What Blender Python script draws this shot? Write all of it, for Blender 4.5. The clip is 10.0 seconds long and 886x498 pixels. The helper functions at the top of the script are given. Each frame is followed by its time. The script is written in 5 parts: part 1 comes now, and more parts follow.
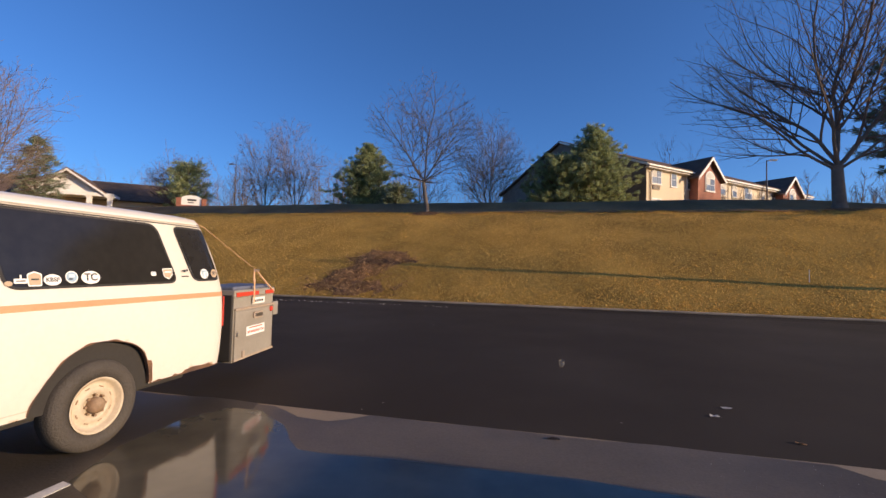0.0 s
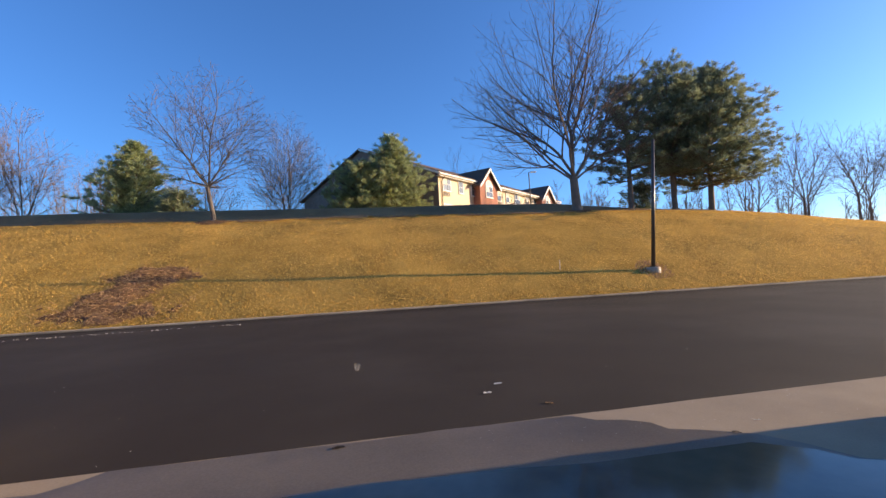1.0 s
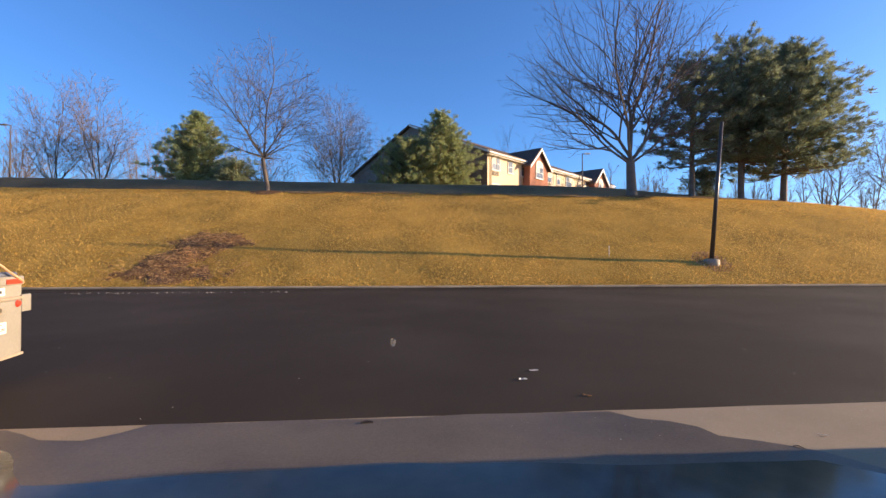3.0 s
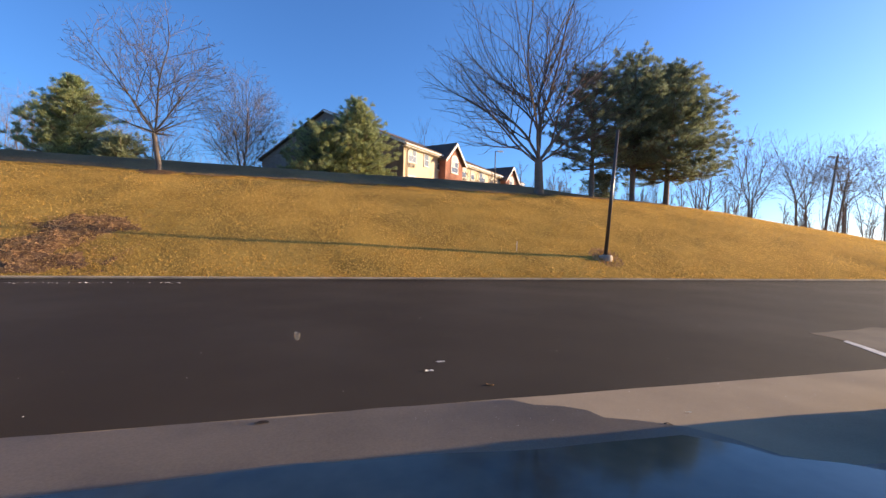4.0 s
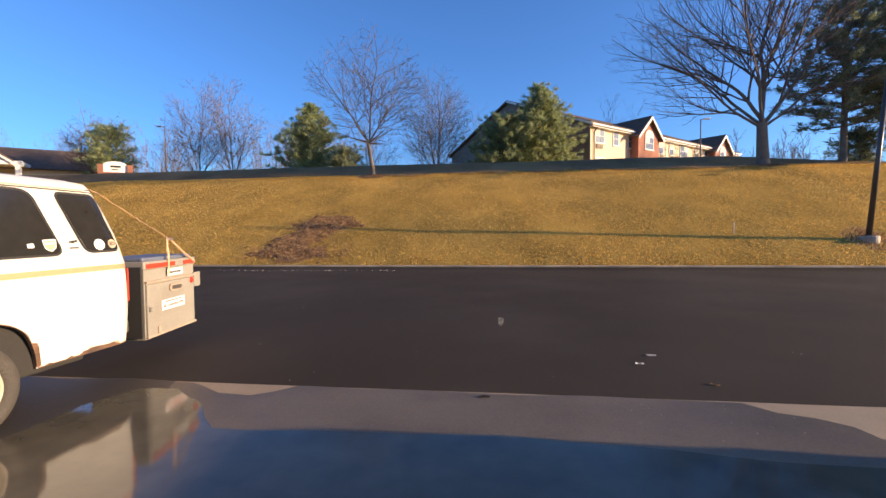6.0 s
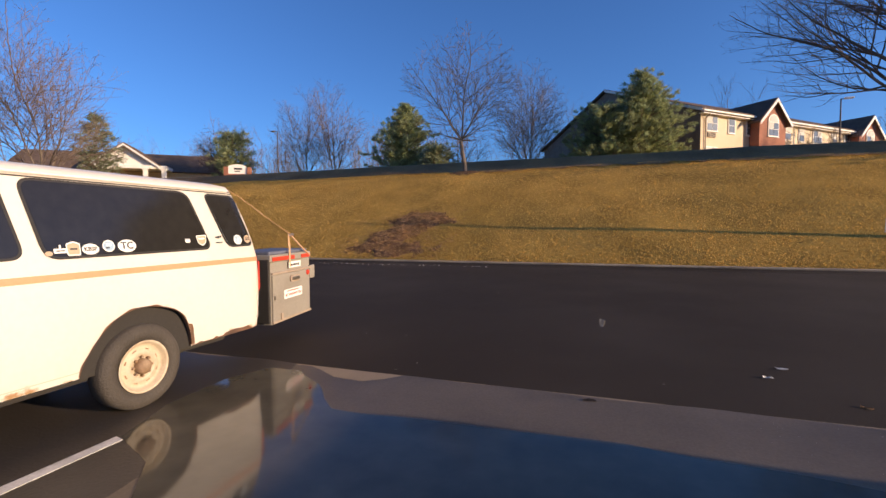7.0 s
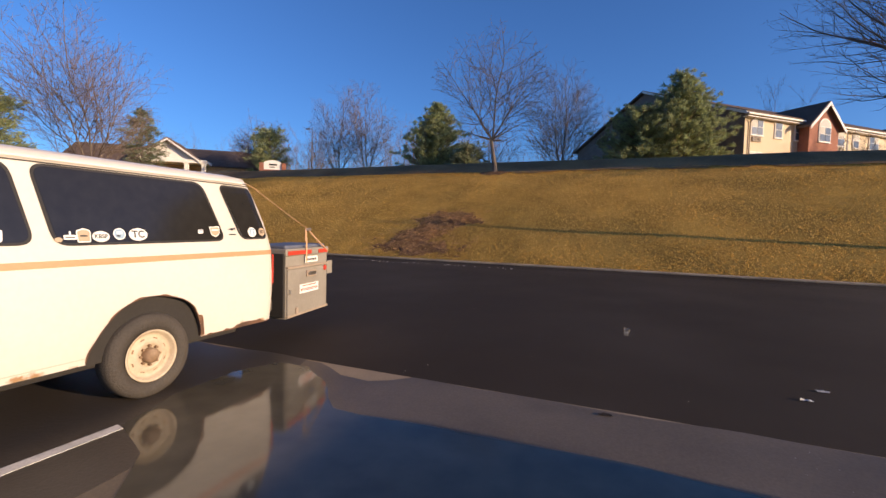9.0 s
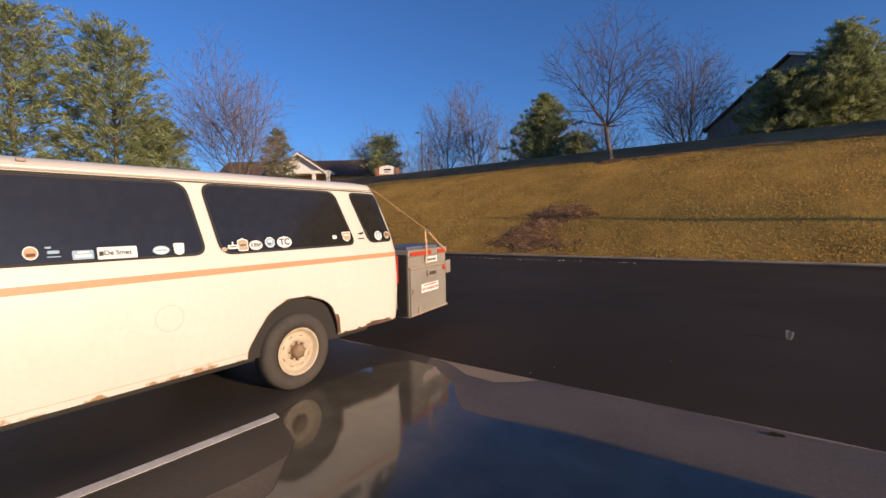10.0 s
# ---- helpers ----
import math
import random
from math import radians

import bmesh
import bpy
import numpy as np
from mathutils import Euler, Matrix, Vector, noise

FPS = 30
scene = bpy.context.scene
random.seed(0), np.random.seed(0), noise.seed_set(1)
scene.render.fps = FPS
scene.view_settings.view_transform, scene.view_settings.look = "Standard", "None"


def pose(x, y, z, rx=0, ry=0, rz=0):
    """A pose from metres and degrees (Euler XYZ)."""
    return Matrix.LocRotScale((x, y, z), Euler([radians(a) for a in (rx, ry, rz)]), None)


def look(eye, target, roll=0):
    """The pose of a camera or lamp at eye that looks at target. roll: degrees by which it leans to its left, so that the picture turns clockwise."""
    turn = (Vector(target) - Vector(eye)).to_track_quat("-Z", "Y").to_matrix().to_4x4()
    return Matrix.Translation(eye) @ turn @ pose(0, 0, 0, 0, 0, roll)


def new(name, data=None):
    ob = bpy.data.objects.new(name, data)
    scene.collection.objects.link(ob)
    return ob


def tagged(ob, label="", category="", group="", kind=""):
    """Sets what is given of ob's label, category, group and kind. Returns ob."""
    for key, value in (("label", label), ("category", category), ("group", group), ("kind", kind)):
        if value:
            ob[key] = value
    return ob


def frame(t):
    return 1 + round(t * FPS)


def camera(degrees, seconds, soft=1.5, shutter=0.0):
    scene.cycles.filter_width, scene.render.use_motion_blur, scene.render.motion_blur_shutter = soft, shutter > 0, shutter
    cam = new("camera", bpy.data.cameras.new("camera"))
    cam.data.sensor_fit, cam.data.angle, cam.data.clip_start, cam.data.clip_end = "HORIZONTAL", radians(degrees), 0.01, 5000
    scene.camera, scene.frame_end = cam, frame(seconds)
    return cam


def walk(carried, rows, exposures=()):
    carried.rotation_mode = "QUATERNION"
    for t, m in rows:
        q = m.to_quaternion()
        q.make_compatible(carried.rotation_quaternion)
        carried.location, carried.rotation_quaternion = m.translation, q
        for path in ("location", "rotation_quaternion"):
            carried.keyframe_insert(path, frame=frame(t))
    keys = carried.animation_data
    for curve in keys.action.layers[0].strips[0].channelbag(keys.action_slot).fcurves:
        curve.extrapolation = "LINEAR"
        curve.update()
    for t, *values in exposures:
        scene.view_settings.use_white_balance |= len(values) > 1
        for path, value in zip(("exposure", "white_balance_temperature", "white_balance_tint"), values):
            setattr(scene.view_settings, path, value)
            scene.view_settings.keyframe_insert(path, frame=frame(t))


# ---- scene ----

# ================= camera and its walk =================
cam = camera(90.0, 10.0, soft=1.5)
PATH = [
    (0.0, 0.176, 0.080, 1.578, 2.35, -1.31, 13.28),
    (0.5, 0.309, 0.171, 1.540, 3.53, -0.44, -3.08),
    (1.0, 0.470, 0.273, 1.515, 2.92, 2.96, -11.03),
    (1.5, 0.625, 0.428, 1.506, 1.68, 3.61, -15.15),
    (2.0, 0.561, 0.409, 1.496, 1.09, 1.16, -6.78),
    (2.2, 0.530, 0.414, 1.496, 0.72, 0.47, -2.92),
    (3.3, 0.599, 0.472, 1.515, 0.19, -1.16, -8.99),
    (3.5, 0.646, 0.490, 1.514, -0.00, -1.32, -13.63),
    (4.0, 0.631, 0.496, 1.513, -0.54, -1.48, -16.23),
    (4.5, 0.549, 0.437, 1.529, -0.92, -1.11, -10.82),
    (5.0, 0.472, 0.387, 1.542, -1.77, -0.21, -1.54),
    (5.5, 0.447, 0.360, 1.549, -2.00, 0.07, 0.31),
    (6.0, 0.393, 0.336, 1.549, -2.35, 0.51, 7.21),
    (6.2, 0.352, 0.302, 1.559, -2.70, 0.87, 12.30),
    (7.3, 0.229, 0.269, 1.571, -2.71, -0.07, 19.16),
    (7.5, 0.202, 0.294, 1.562, -2.69, -0.72, 19.20),
    (8.0, 0.167, 0.314, 1.553, -2.77, -2.12, 15.61),
    (8.5, 0.266, 0.372, 1.543, -2.61, -1.67, 16.12),
    (9.0, 0.353, 0.478, 1.555, -2.83, -1.42, 22.50),
    (9.5, 0.327, 0.520, 1.547, -3.32, 0.16, 29.10),
    (10.0, 0.197, 0.506, 1.574, -3.33, 1.17, 36.45),
]
EXPOSURES = [(0.0, 0.44, 6550, 18), (0.5, 0.92, 6700, 15), (1.0, 1.12, 6800, 14), (2.2, 1.18, 7000, 15), (3.5, 1.18, 7000, 15), (5.5, 1.3, 7050, 15),
             (6.2, 1.05, 6900, 17), (7.5, 0.50, 6750, 19), (8.5, 0.62, 6750, 19), (10.0, 0.28, 6650, 19)]
walk(cam, [(t, pose(x, y, z, 90 + p, r, w)) for t, x, y, z, p, r, w in PATH], EXPOSURES)

# ================= world and sun =================
SUN_EL, SUN_AZ = radians(11.5), radians(93.2)   # azimuth clockwise from +y
world = bpy.data.worlds.new("world")
scene.world = world
world.use_nodes = True
wn = world.node_tree
sky = wn.nodes.new("ShaderNodeTexSky")
sky.sky_type = "NISHITA"
sky.sun_disc = False
sky.sun_elevation, sky.sun_rotation = SUN_EL, SUN_AZ
sky.altitude, sky.air_density, sky.dust_density, sky.ozone_density = 900, 1.0, 2.0, 7.0
wn.nodes["Background"].inputs["Strength"].default_value = 0.142
wn.links.new(sky.outputs[0], wn.nodes["Background"].inputs["Color"])
sun_way = Vector((math.sin(SUN_AZ) * math.cos(SUN_EL), math.cos(SUN_AZ) * math.cos(SUN_EL), math.sin(SUN_EL)))
sun = new("sun", bpy.data.lights.new("sun", "SUN"))
sun.data.energy, sun.data.angle, sun.data.color = 4.3, radians(0.6), (1.0, 0.78, 0.50)
sun.matrix_world = look(sun_way * 100, (0, 0, 0))


# ================= materials =================
def mat(name, base, rough=0.7, vary=0.15, scale=3.0, fine=40.0, bump=0.0, metal=0.0, second=None, mix=(0.45, 0.65),
        rand=0.0, island=0.0, coat=0.0, spec=0.5, glow_through=0.0):
    """A principled material: two scales of noise in value, an optional second colour in blotches, a fine bump."""
    m = bpy.data.materials.new(name)
    m.use_nodes = True
    nt = m.node_tree
    b = nt.nodes["Principled BSDF"]
    link = nt.links.new
    co = nt.nodes.new("ShaderNodeTexCoord")
    big, small = nt.nodes.new("ShaderNodeTexNoise"), nt.nodes.new("ShaderNodeTexNoise")
    for n, s in ((big, scale), (small, fine)):
        n.inputs["Scale"].default_value, n.inputs["Detail"].default_value = s, 5
        link(co.outputs["Object"], n.inputs["Vector"])
    add = nt.nodes.new("ShaderNodeMath")
    add.operation = "ADD"
    link(big.outputs["Fac"], add.inputs[0])
    link(small.outputs["Fac"], add.inputs[1])
    last = add
    if rand or island:
        src = nt.nodes.new("ShaderNodeObjectInfo" if rand else "ShaderNodeNewGeometry")
        mul = nt.nodes.new("ShaderNodeMath")
        mul.operation, mul.inputs[1].default_value, mul.inputs[2].default_value = "MULTIPLY_ADD", (rand or island), 1 - (rand or island) / 2
        link(src.outputs["Random" if rand else "Random Per Island"], mul.inputs[0])
        m2 = nt.nodes.new("ShaderNodeMath")
        m2.operation = "MULTIPLY"
        link(add.outputs[0], m2.inputs[0])
        link(mul.outputs[0], m2.inputs[1])
        last = m2
    ramp = nt.nodes.new("ShaderNodeMapRange")
    ramp.inputs["From Min"].default_value, ramp.inputs["From Max"].default_value = 0.6, 1.4
    ramp.inputs["To Min"].default_value, ramp.inputs["To Max"].default_value = 1 - vary, 1 + vary
    link(last.outputs[0], ramp.inputs["Value"])
    col = nt.nodes.new("ShaderNodeRGB")
    col.outputs[0].default_value = (*base, 1)
    out = col.outputs[0]
    if second:
        mx = nt.nodes.new("ShaderNodeMix")
        mx.data_type = "RGBA"
        step = nt.nodes.new("ShaderNodeMapRange")
        step.inputs["From Min"].default_value, step.inputs["From Max"].default_value = mix
        blot = nt.nodes.new("ShaderNodeTexNoise")
        blot.inputs["Scale"].default_value, blot.inputs["Detail"].default_value = scale * 0.6, 6
        link(co.outputs["Object"], blot.inputs["Vector"])
        link(blot.outputs["Fac"], step.inputs["Value"])
        link(step.outputs[0], mx.inputs[0])
        link(out, mx.inputs[6])
        mx.inputs[7].default_value = (*second, 1)
        out = mx.outputs[2]
    vm = nt.nodes.new("ShaderNodeVectorMath")
    vm.operation = "SCALE"
    link(out, vm.inputs[0])
    link(ramp.outputs[0], vm.inputs["Scale"])
    link(vm.outputs[0], b.inputs["Base Color"])
    b.inputs["Roughness"].default_value, b.inputs["Metallic"].default_value = rough, metal
    b.inputs["Specular IOR Level"].default_value, b.inputs["Coat Weight"].default_value = spec, coat
    if glow_through:
        tl, ms = nt.nodes.new("ShaderNodeBsdfTranslucent"), nt.nodes.new("ShaderNodeMixShader")
        ms.inputs[0].default_value = glow_through
        link(vm.outputs[0], tl.inputs["Color"])
        link(b.outputs[0], ms.inputs[1])
        link(tl.outputs[0], ms.inputs[2])
        link(ms.outputs[0], nt.nodes["Material Output"].inputs["Surface"])
    if bump:
        bp = nt.nodes.new("ShaderNodeBump")
        bp.inputs["Strength"].default_value, bp.inputs["Distance"].default_value = bump, 0.02
        link(small.outputs["Fac"], bp.inputs["Height"])
        link(bp.outputs[0], b.inputs["Normal"])
    return m


M_GRASS = mat("grass_ground", (0.42, 0.25, 0.056), 0.95, 0.5, 0.5, 11, 0.8, second=(0.31, 0.195, 0.048), spec=0.1)
M_BLADE = mat("grass_blade", (0.74, 0.465, 0.13), 0.8, 0.30, 0.22, 9, island=1.25, second=(0.60, 0.375, 0.098), spec=0.2, glow_through=0.4)
M_ASPHALT = mat("asphalt_sealed", (0.040, 0.029, 0.020), 0.85, 0.35, 0.35, 80, 0.25, second=(0.054, 0.041, 0.030), spec=0.15)
M_OLD = mat("old_pavement", (0.34, 0.255, 0.165), 0.85, 0.2, 1.1, 90, 0.12, second=(0.28, 0.21, 0.14), spec=0.2)
M_DAMP = mat("damp_pavement", (0.140, 0.107, 0.072), 0.45, 0.32, 0.9, 50, 0.05, second=(0.088, 0.069, 0.049), spec=0.30)
M_STALL = mat("stall_asphalt", (0.060, 0.048, 0.036), 0.5, 0.3, 0.8, 50, 0.2, second=(0.045, 0.037, 0.03), spec=0.4)
M_WATER = mat("puddle_water", (0.105, 0.090, 0.062), 0.08, 0.3, 1.2, 3.5, 0.02, second=(0.075, 0.065, 0.046), spec=0.36)
M_CONCRETE = mat("kerb_concrete", (0.44, 0.32, 0.20), 0.85, 0.3, 1.5, 30, 0.4, rand=0.25, second=(0.31, 0.225, 0.145))
M_WORN = mat("worn_asphalt", (0.15, 0.115, 0.08), 0.85, 0.3, 1.3, 70, 0.2, second=(0.10, 0.078, 0.056), spec=0.2)
M_CREST_SHADE = mat("crest_shade_brown", (0.24, 0.145, 0.066), 0.9, 0.4, 0.4, 9, 0.8, second=(0.17, 0.105, 0.052), spec=0.1)
M_EARTH = mat("mulch_earth", (0.19, 0.102, 0.046), 0.95, 0.5, 2.0, 14, 1.0, second=(0.13, 0.075, 0.045), spec=0.1)
M_STICK = mat("dead_sticks", (0.48, 0.275, 0.128), 0.9, 0.4, 3, 30, island=1.4, spec=0.2)
M_BARK = mat("bark_grey", (0.18, 0.14, 0.108), 0.9, 0.35, 2.5, 25, 0.6, spec=0.2)
M_TWIG = mat("twig_brown", (0.155, 0.115, 0.092), 0.85, 0.3, 1.5, 10, island=0.4, spec=0.2)
M_TWIGRED = mat("twig_reddish", (0.150, 0.113, 0.094), 0.85, 0.3, 1.5, 10, island=0.4, spec=0.2)
M_PALETWIG = mat("twig_pale", (0.25, 0.19, 0.15), 0.85, 0.3, 1.5, 10, island=0.4, spec=0.2)
M_NEEDLE = mat("pine_needles", (0.25, 0.28, 0.165), 0.7, 0.4, 0.7, 5, island=0.9, second=(0.20, 0.24, 0.15), spec=0.4, glow_through=0.5)
M_FIR = mat("fir_needles", (0.36, 0.39, 0.18), 0.65, 0.4, 0.7, 5, island=1.0, second=(0.28, 0.33, 0.16), spec=0.5, glow_through=0.5)
M_SIDING = mat("cream_siding", (0.66, 0.53, 0.36), 0.75, 0.06, 0.4, 8)
M_BRICK = mat("red_brick", (0.33, 0.13, 0.08), 0.85, 0.25, 1.2, 12, 0.3, second=(0.27, 0.105, 0.065))
M_BROWNSIDE = mat("brown_end_wall", (0.23, 0.17, 0.13), 0.85, 0.2, 1.2, 12, 0.3, second=(0.19, 0.14, 0.11))
M_SHINGLE = mat("brown_shingle", (0.14, 0.098, 0.076), 0.9, 0.3, 1.5, 15, 0.5, spec=0.1)
M_WHITE = mat("white_trim", (0.78, 0.74, 0.68), 0.6, 0.06, 1, 12)
M_WINGLASS = mat("house_glass", (0.10, 0.11, 0.12), 0.12, 0.2, 0.5, 4)
M_BLIND = mat("window_blind", (0.55, 0.52, 0.47), 0.8, 0.15, 0.6, 6)
M_GREYMETAL = mat("ac_grille", (0.35, 0.27, 0.2), 0.6, 0.2, 2, 20)
M_POLE = mat("bronze_pole", (0.075, 0.055, 0.04), 0.32, 0.2, 1.5, 30, metal=0.0)
M_VANWHITE = mat("van_roof_white", (0.74, 0.68, 0.60), 0.4, 0.05, 1.3, 25, coat=0.2, second=(0.74, 0.68, 0.58))
M_VANSEAM = mat("van_panel_seam", (0.55, 0.46, 0.36), 0.6, 0.1, 4, 40)
M_VANGLASS = mat("van_tinted_glass", (0.022, 0.020, 0.018), 0.10, 0.25, 1.0, 12)
M_RUBBER = mat("black_rubber", (0.022, 0.020, 0.018), 0.75, 0.25, 4, 40, 0.3)
# tyre black lifted to grey-brown: the haze over the wheel is in the colour
M_HAZY_TYRE = mat("haze_lifted_tyre", (0.060, 0.050, 0.040), 0.85, 0.25, 5, 60, 0.4)
M_RIM = mat("cream_steel_rim", (0.50, 0.41, 0.29), 0.55, 0.15, 6, 40, second=(0.38, 0.28, 0.18))
M_RUST = mat("rust", (0.16, 0.08, 0.042), 0.9, 0.4, 9, 60, 0.6, second=(0.10, 0.055, 0.035))
M_HUB = mat("hub_tan", (0.30, 0.21, 0.13), 0.7, 0.25, 8, 50, second=(0.22, 0.13, 0.07))
M_ORANGE = mat("orange_stripe", (0.74, 0.275, 0.135), 0.5, 0.08, 1.5, 30)
M_CHROME = mat("dull_chrome", (0.55, 0.50, 0.44), 0.3, 0.1, 4, 30, metal=0.9)
M_BOX = mat("grey_box_paint", (0.275, 0.245, 0.20), 0.55, 0.14, 2.5, 35, second=(0.235, 0.205, 0.165))
M_BOXTOP = mat("blue_tarp", (0.12, 0.13, 0.17), 0.6, 0.15, 4, 30, 0.3)
M_DARK = mat("dark_underbody", (0.028, 0.024, 0.020), 0.9, 0.2, 4, 30)
M_RED = mat("red_reflector", (0.55, 0.055, 0.030), 0.3, 0.1, 8, 50)
M_REDINK = mat("red_ink", (0.60, 0.075, 0.05), 0.6, 0.05, 8, 50)
M_PAPER = mat("sticker_white", (0.80, 0.77, 0.71), 0.6, 0.06, 6, 50)
M_CREAM = mat("sticker_cream", (0.47, 0.34, 0.22), 0.6, 0.08, 6, 50)
M_BLUE = mat("sticker_blue", (0.30, 0.42, 0.52), 0.6, 0.08, 6, 50)
M_INK = mat("sticker_ink", (0.03, 0.03, 0.03), 0.6, 0.05, 6, 50)
M_STRAP = mat("orange_strap", (0.62, 0.36, 0.20), 0.8, 0.15, 10, 80)
M_CARGREY = mat("silver_car_paint", (0.42, 0.42, 0.43), 0.3, 0.04, 2, 30, metal=0.4, coat=0.5)
M_LINE = mat("worn_white_paint", (0.60, 0.56, 0.50), 0.8, 0.25, 6, 60, second=(0.30, 0.27, 0.24), mix=(0.55, 0.7))
M_STONE = mat("pale_pebbles", (0.55, 0.49, 0.42), 0.9, 0.2, 5, 30, island=0.7)
M_LEAF = mat("wet_leaf", (0.05, 0.035, 0.025), 0.6, 0.2, 10, 60)
M_LENS_GLINT = mat("lens_and_sun_glint", (0.8, 0.8, 0.78), 0.15, 0.05, 3, 20)


def van_paint():
    """Cream-white paint, rusty along the sill and round the wheel arches."""
    m = mat("van_white_paint", (0.69, 0.625, 0.54), 0.42, 0.05, 1.0, 25, coat=0.15, second=(0.65, 0.585, 0.49))
    nt = m.node_tree
    link = nt.links.new
    b = nt.nodes["Principled BSDF"]
    old = b.inputs["Base Color"].links[0].from_socket
    geo = nt.nodes.new("ShaderNodeNewGeometry")
    sep = nt.nodes.new("ShaderNodeSeparateXYZ")
    link(geo.outputs["Position"], sep.inputs[0])
    nz = nt.nodes.new("ShaderNodeTexNoise")
    nz.inputs["Scale"].default_value, nz.inputs["Detail"].default_value = 7, 8
    link(geo.outputs["Position"], nz.inputs["Vector"])
    low = nt.nodes.new("ShaderNodeMapRange")
    low.inputs["From Min"].default_value, low.inputs["From Max"].default_value = 0.55, 0.43
    low.inputs["To Min"].default_value, low.inputs["To Max"].default_value = -0.25, 0.09
    link(sep.outputs["Z"], low.inputs["Value"])
    add = nt.nodes.new("ShaderNodeMath")
    add.operation = "ADD"
    link(nz.outputs["Fac"], add.inputs[0])
    link(low.outputs[0], add.inputs[1])
    st = nt.nodes.new("ShaderNodeMapRange")
    st.inputs["From Min"].default_value, st.inputs["From Max"].default_value = 0.58, 0.66
    link(add.outputs[0], st.inputs["Value"])
    mx = nt.nodes.new("ShaderNodeMix")
    mx.data_type = "RGBA"
    link(st.outputs[0], mx.inputs[0])
    link(old, mx.inputs[6])
    mx.inputs[7].default_value = (0.36, 0.21, 0.10, 1)
    link(mx.outputs[2], b.inputs["Base Color"])
    return m


M_VAN = van_paint()


# ================= building helpers =================
def mesh_object(name, verts, faces, material, smooth=False):
    me = bpy.data.meshes.new(name)
    me.from_pydata(verts, [], faces)
    me.materials.append(material)
    if smooth:
        me.polygons.foreach_set("use_smooth", [True] * len(me.polygons))
    me.update()
    return new(name, me)


def part(name, bm, material, parent=None, label="", smooth=False):
    """A bmesh as one mesh object under a thing or part."""
    me = bpy.data.meshes.new(name)
    bmesh.ops.recalc_face_normals(bm, faces=bm.faces[:])
    bm.to_mesh(me)
    bm.free()
    me.materials.append(material)
    if smooth:
        me.polygons.foreach_set("use_smooth", [True] * len(me.polygons))
    ob = new(name, me)
    if parent:
        ob.parent = parent
    if label:
        tagged(ob, label)
    return ob


def thing(name, label, category, group="", kind="", at=None):
    return tagged(new(name), label, category, group, kind) if at is None else _placed(tagged(new(name), label, category, group, kind), at)


def _placed(ob, m):
    ob.matrix_world = m
    return ob


def box(sx, sy, sz, x=0, y=0, z=0, bevel=0.0, m=None):
    """A bevelled block centred at x, y, with its foot at z."""
    bm = bmesh.new()
    bmesh.ops.create_cube(bm, size=1, matrix=Matrix.Translation((x, y, z + sz / 2)) @ Matrix.Diagonal((sx, sy, sz, 1)))
    if bevel:
        bmesh.ops.bevel(bm, geom=bm.edges[:], offset=bevel, segments=2, affect="EDGES", profile=0.5)
    if m is not None:
        bmesh.ops.transform(bm, matrix=m, verts=bm.verts[:])
    return bm


def rod(a, b, r0, r1=None, n=10):
    """A tapered round bar from a to b."""
    a, b = Vector(a), Vector(b)
    bm = bmesh.new()
    q = (b - a).to_track_quat("Z", "Y").to_matrix().to_4x4()
    bmesh.ops.create_cone(bm, cap_ends=True, segments=n, radius1=r0, radius2=r0 if r1 is None else r1, depth=(b - a).length,
                          matrix=Matrix.Translation((a + b) / 2) @ q)
    return bm


def prism(points, low, high, axis="z"):
    """A closed outline in a plane pushed from low to high along an axis."""
    bm = bmesh.new()
    put = {"z": lambda u, v, w: (u, v, w), "x": lambda u, v, w: (w, u, v), "y": lambda u, v, w: (u, w, v)}[axis]
    a = [bm.verts.new(put(u, v, low)) for u, v in points]
    b = [bm.verts.new(put(u, v, high)) for u, v in points]
    n = len(points)
    bm.faces.new(a)
    bm.faces.new(b[::-1])
    for i in range(n):
        bm.faces.new((a[i], a[(i + 1) % n], b[(i + 1) % n], b[i]))
    return bm


def merge(*parts):
    """Several bmeshes as one."""
    out = bmesh.new()
    for p in parts:
        me = bpy.data.meshes.new("tmp")
        p.to_mesh(me)
        p.free()
        out.from_mesh(me)
        bpy.data.meshes.remove(me)
    return out


def lathe(profile, n=32, m=None):
    """A profile of (radius, height) turned about z."""
    bm = bmesh.new()
    rings = []
    for r, h in profile:
        rings.append([bm.verts.new((r * math.cos(2 * math.pi * i / n), r * math.sin(2 * math.pi * i / n), h)) for i in range(n)])
    for a, b in zip(rings, rings[1:]):
        for i in range(n):
            bm.faces.new((a[i], a[(i + 1) % n], b[(i + 1) % n], b[i]))
    if m is not None:
        bmesh.ops.transform(bm, matrix=m, verts=bm.verts[:])
    return bm


def lettering(name, text, size, m, material, parent, thick=0.0008):
    """Flat letters in the built-in font as a mesh part; m places them, x along the line, z out of the face."""
    cu = bpy.data.curves.new("letters", "FONT")
    cu.body, cu.size, cu.align_x, cu.align_y, cu.extrude, cu.offset = text, size, "CENTER", "CENTER", thick, size * 0.022
    tmp = bpy.data.objects.new("letters", cu)
    scene.collection.objects.link(tmp)
    me = bpy.data.meshes.new_from_object(tmp.evaluated_get(bpy.context.evaluated_depsgraph_get()))
    bpy.data.objects.remove(tmp)
    me.materials.clear()
    me.materials.append(material)
    me.transform(m)
    ob = new(name, me)
    ob.parent = parent
    return ob


def smooth01(t):
    t = max(0.0, min(1.0, t))
    return t * t * (3 - 2 * t)


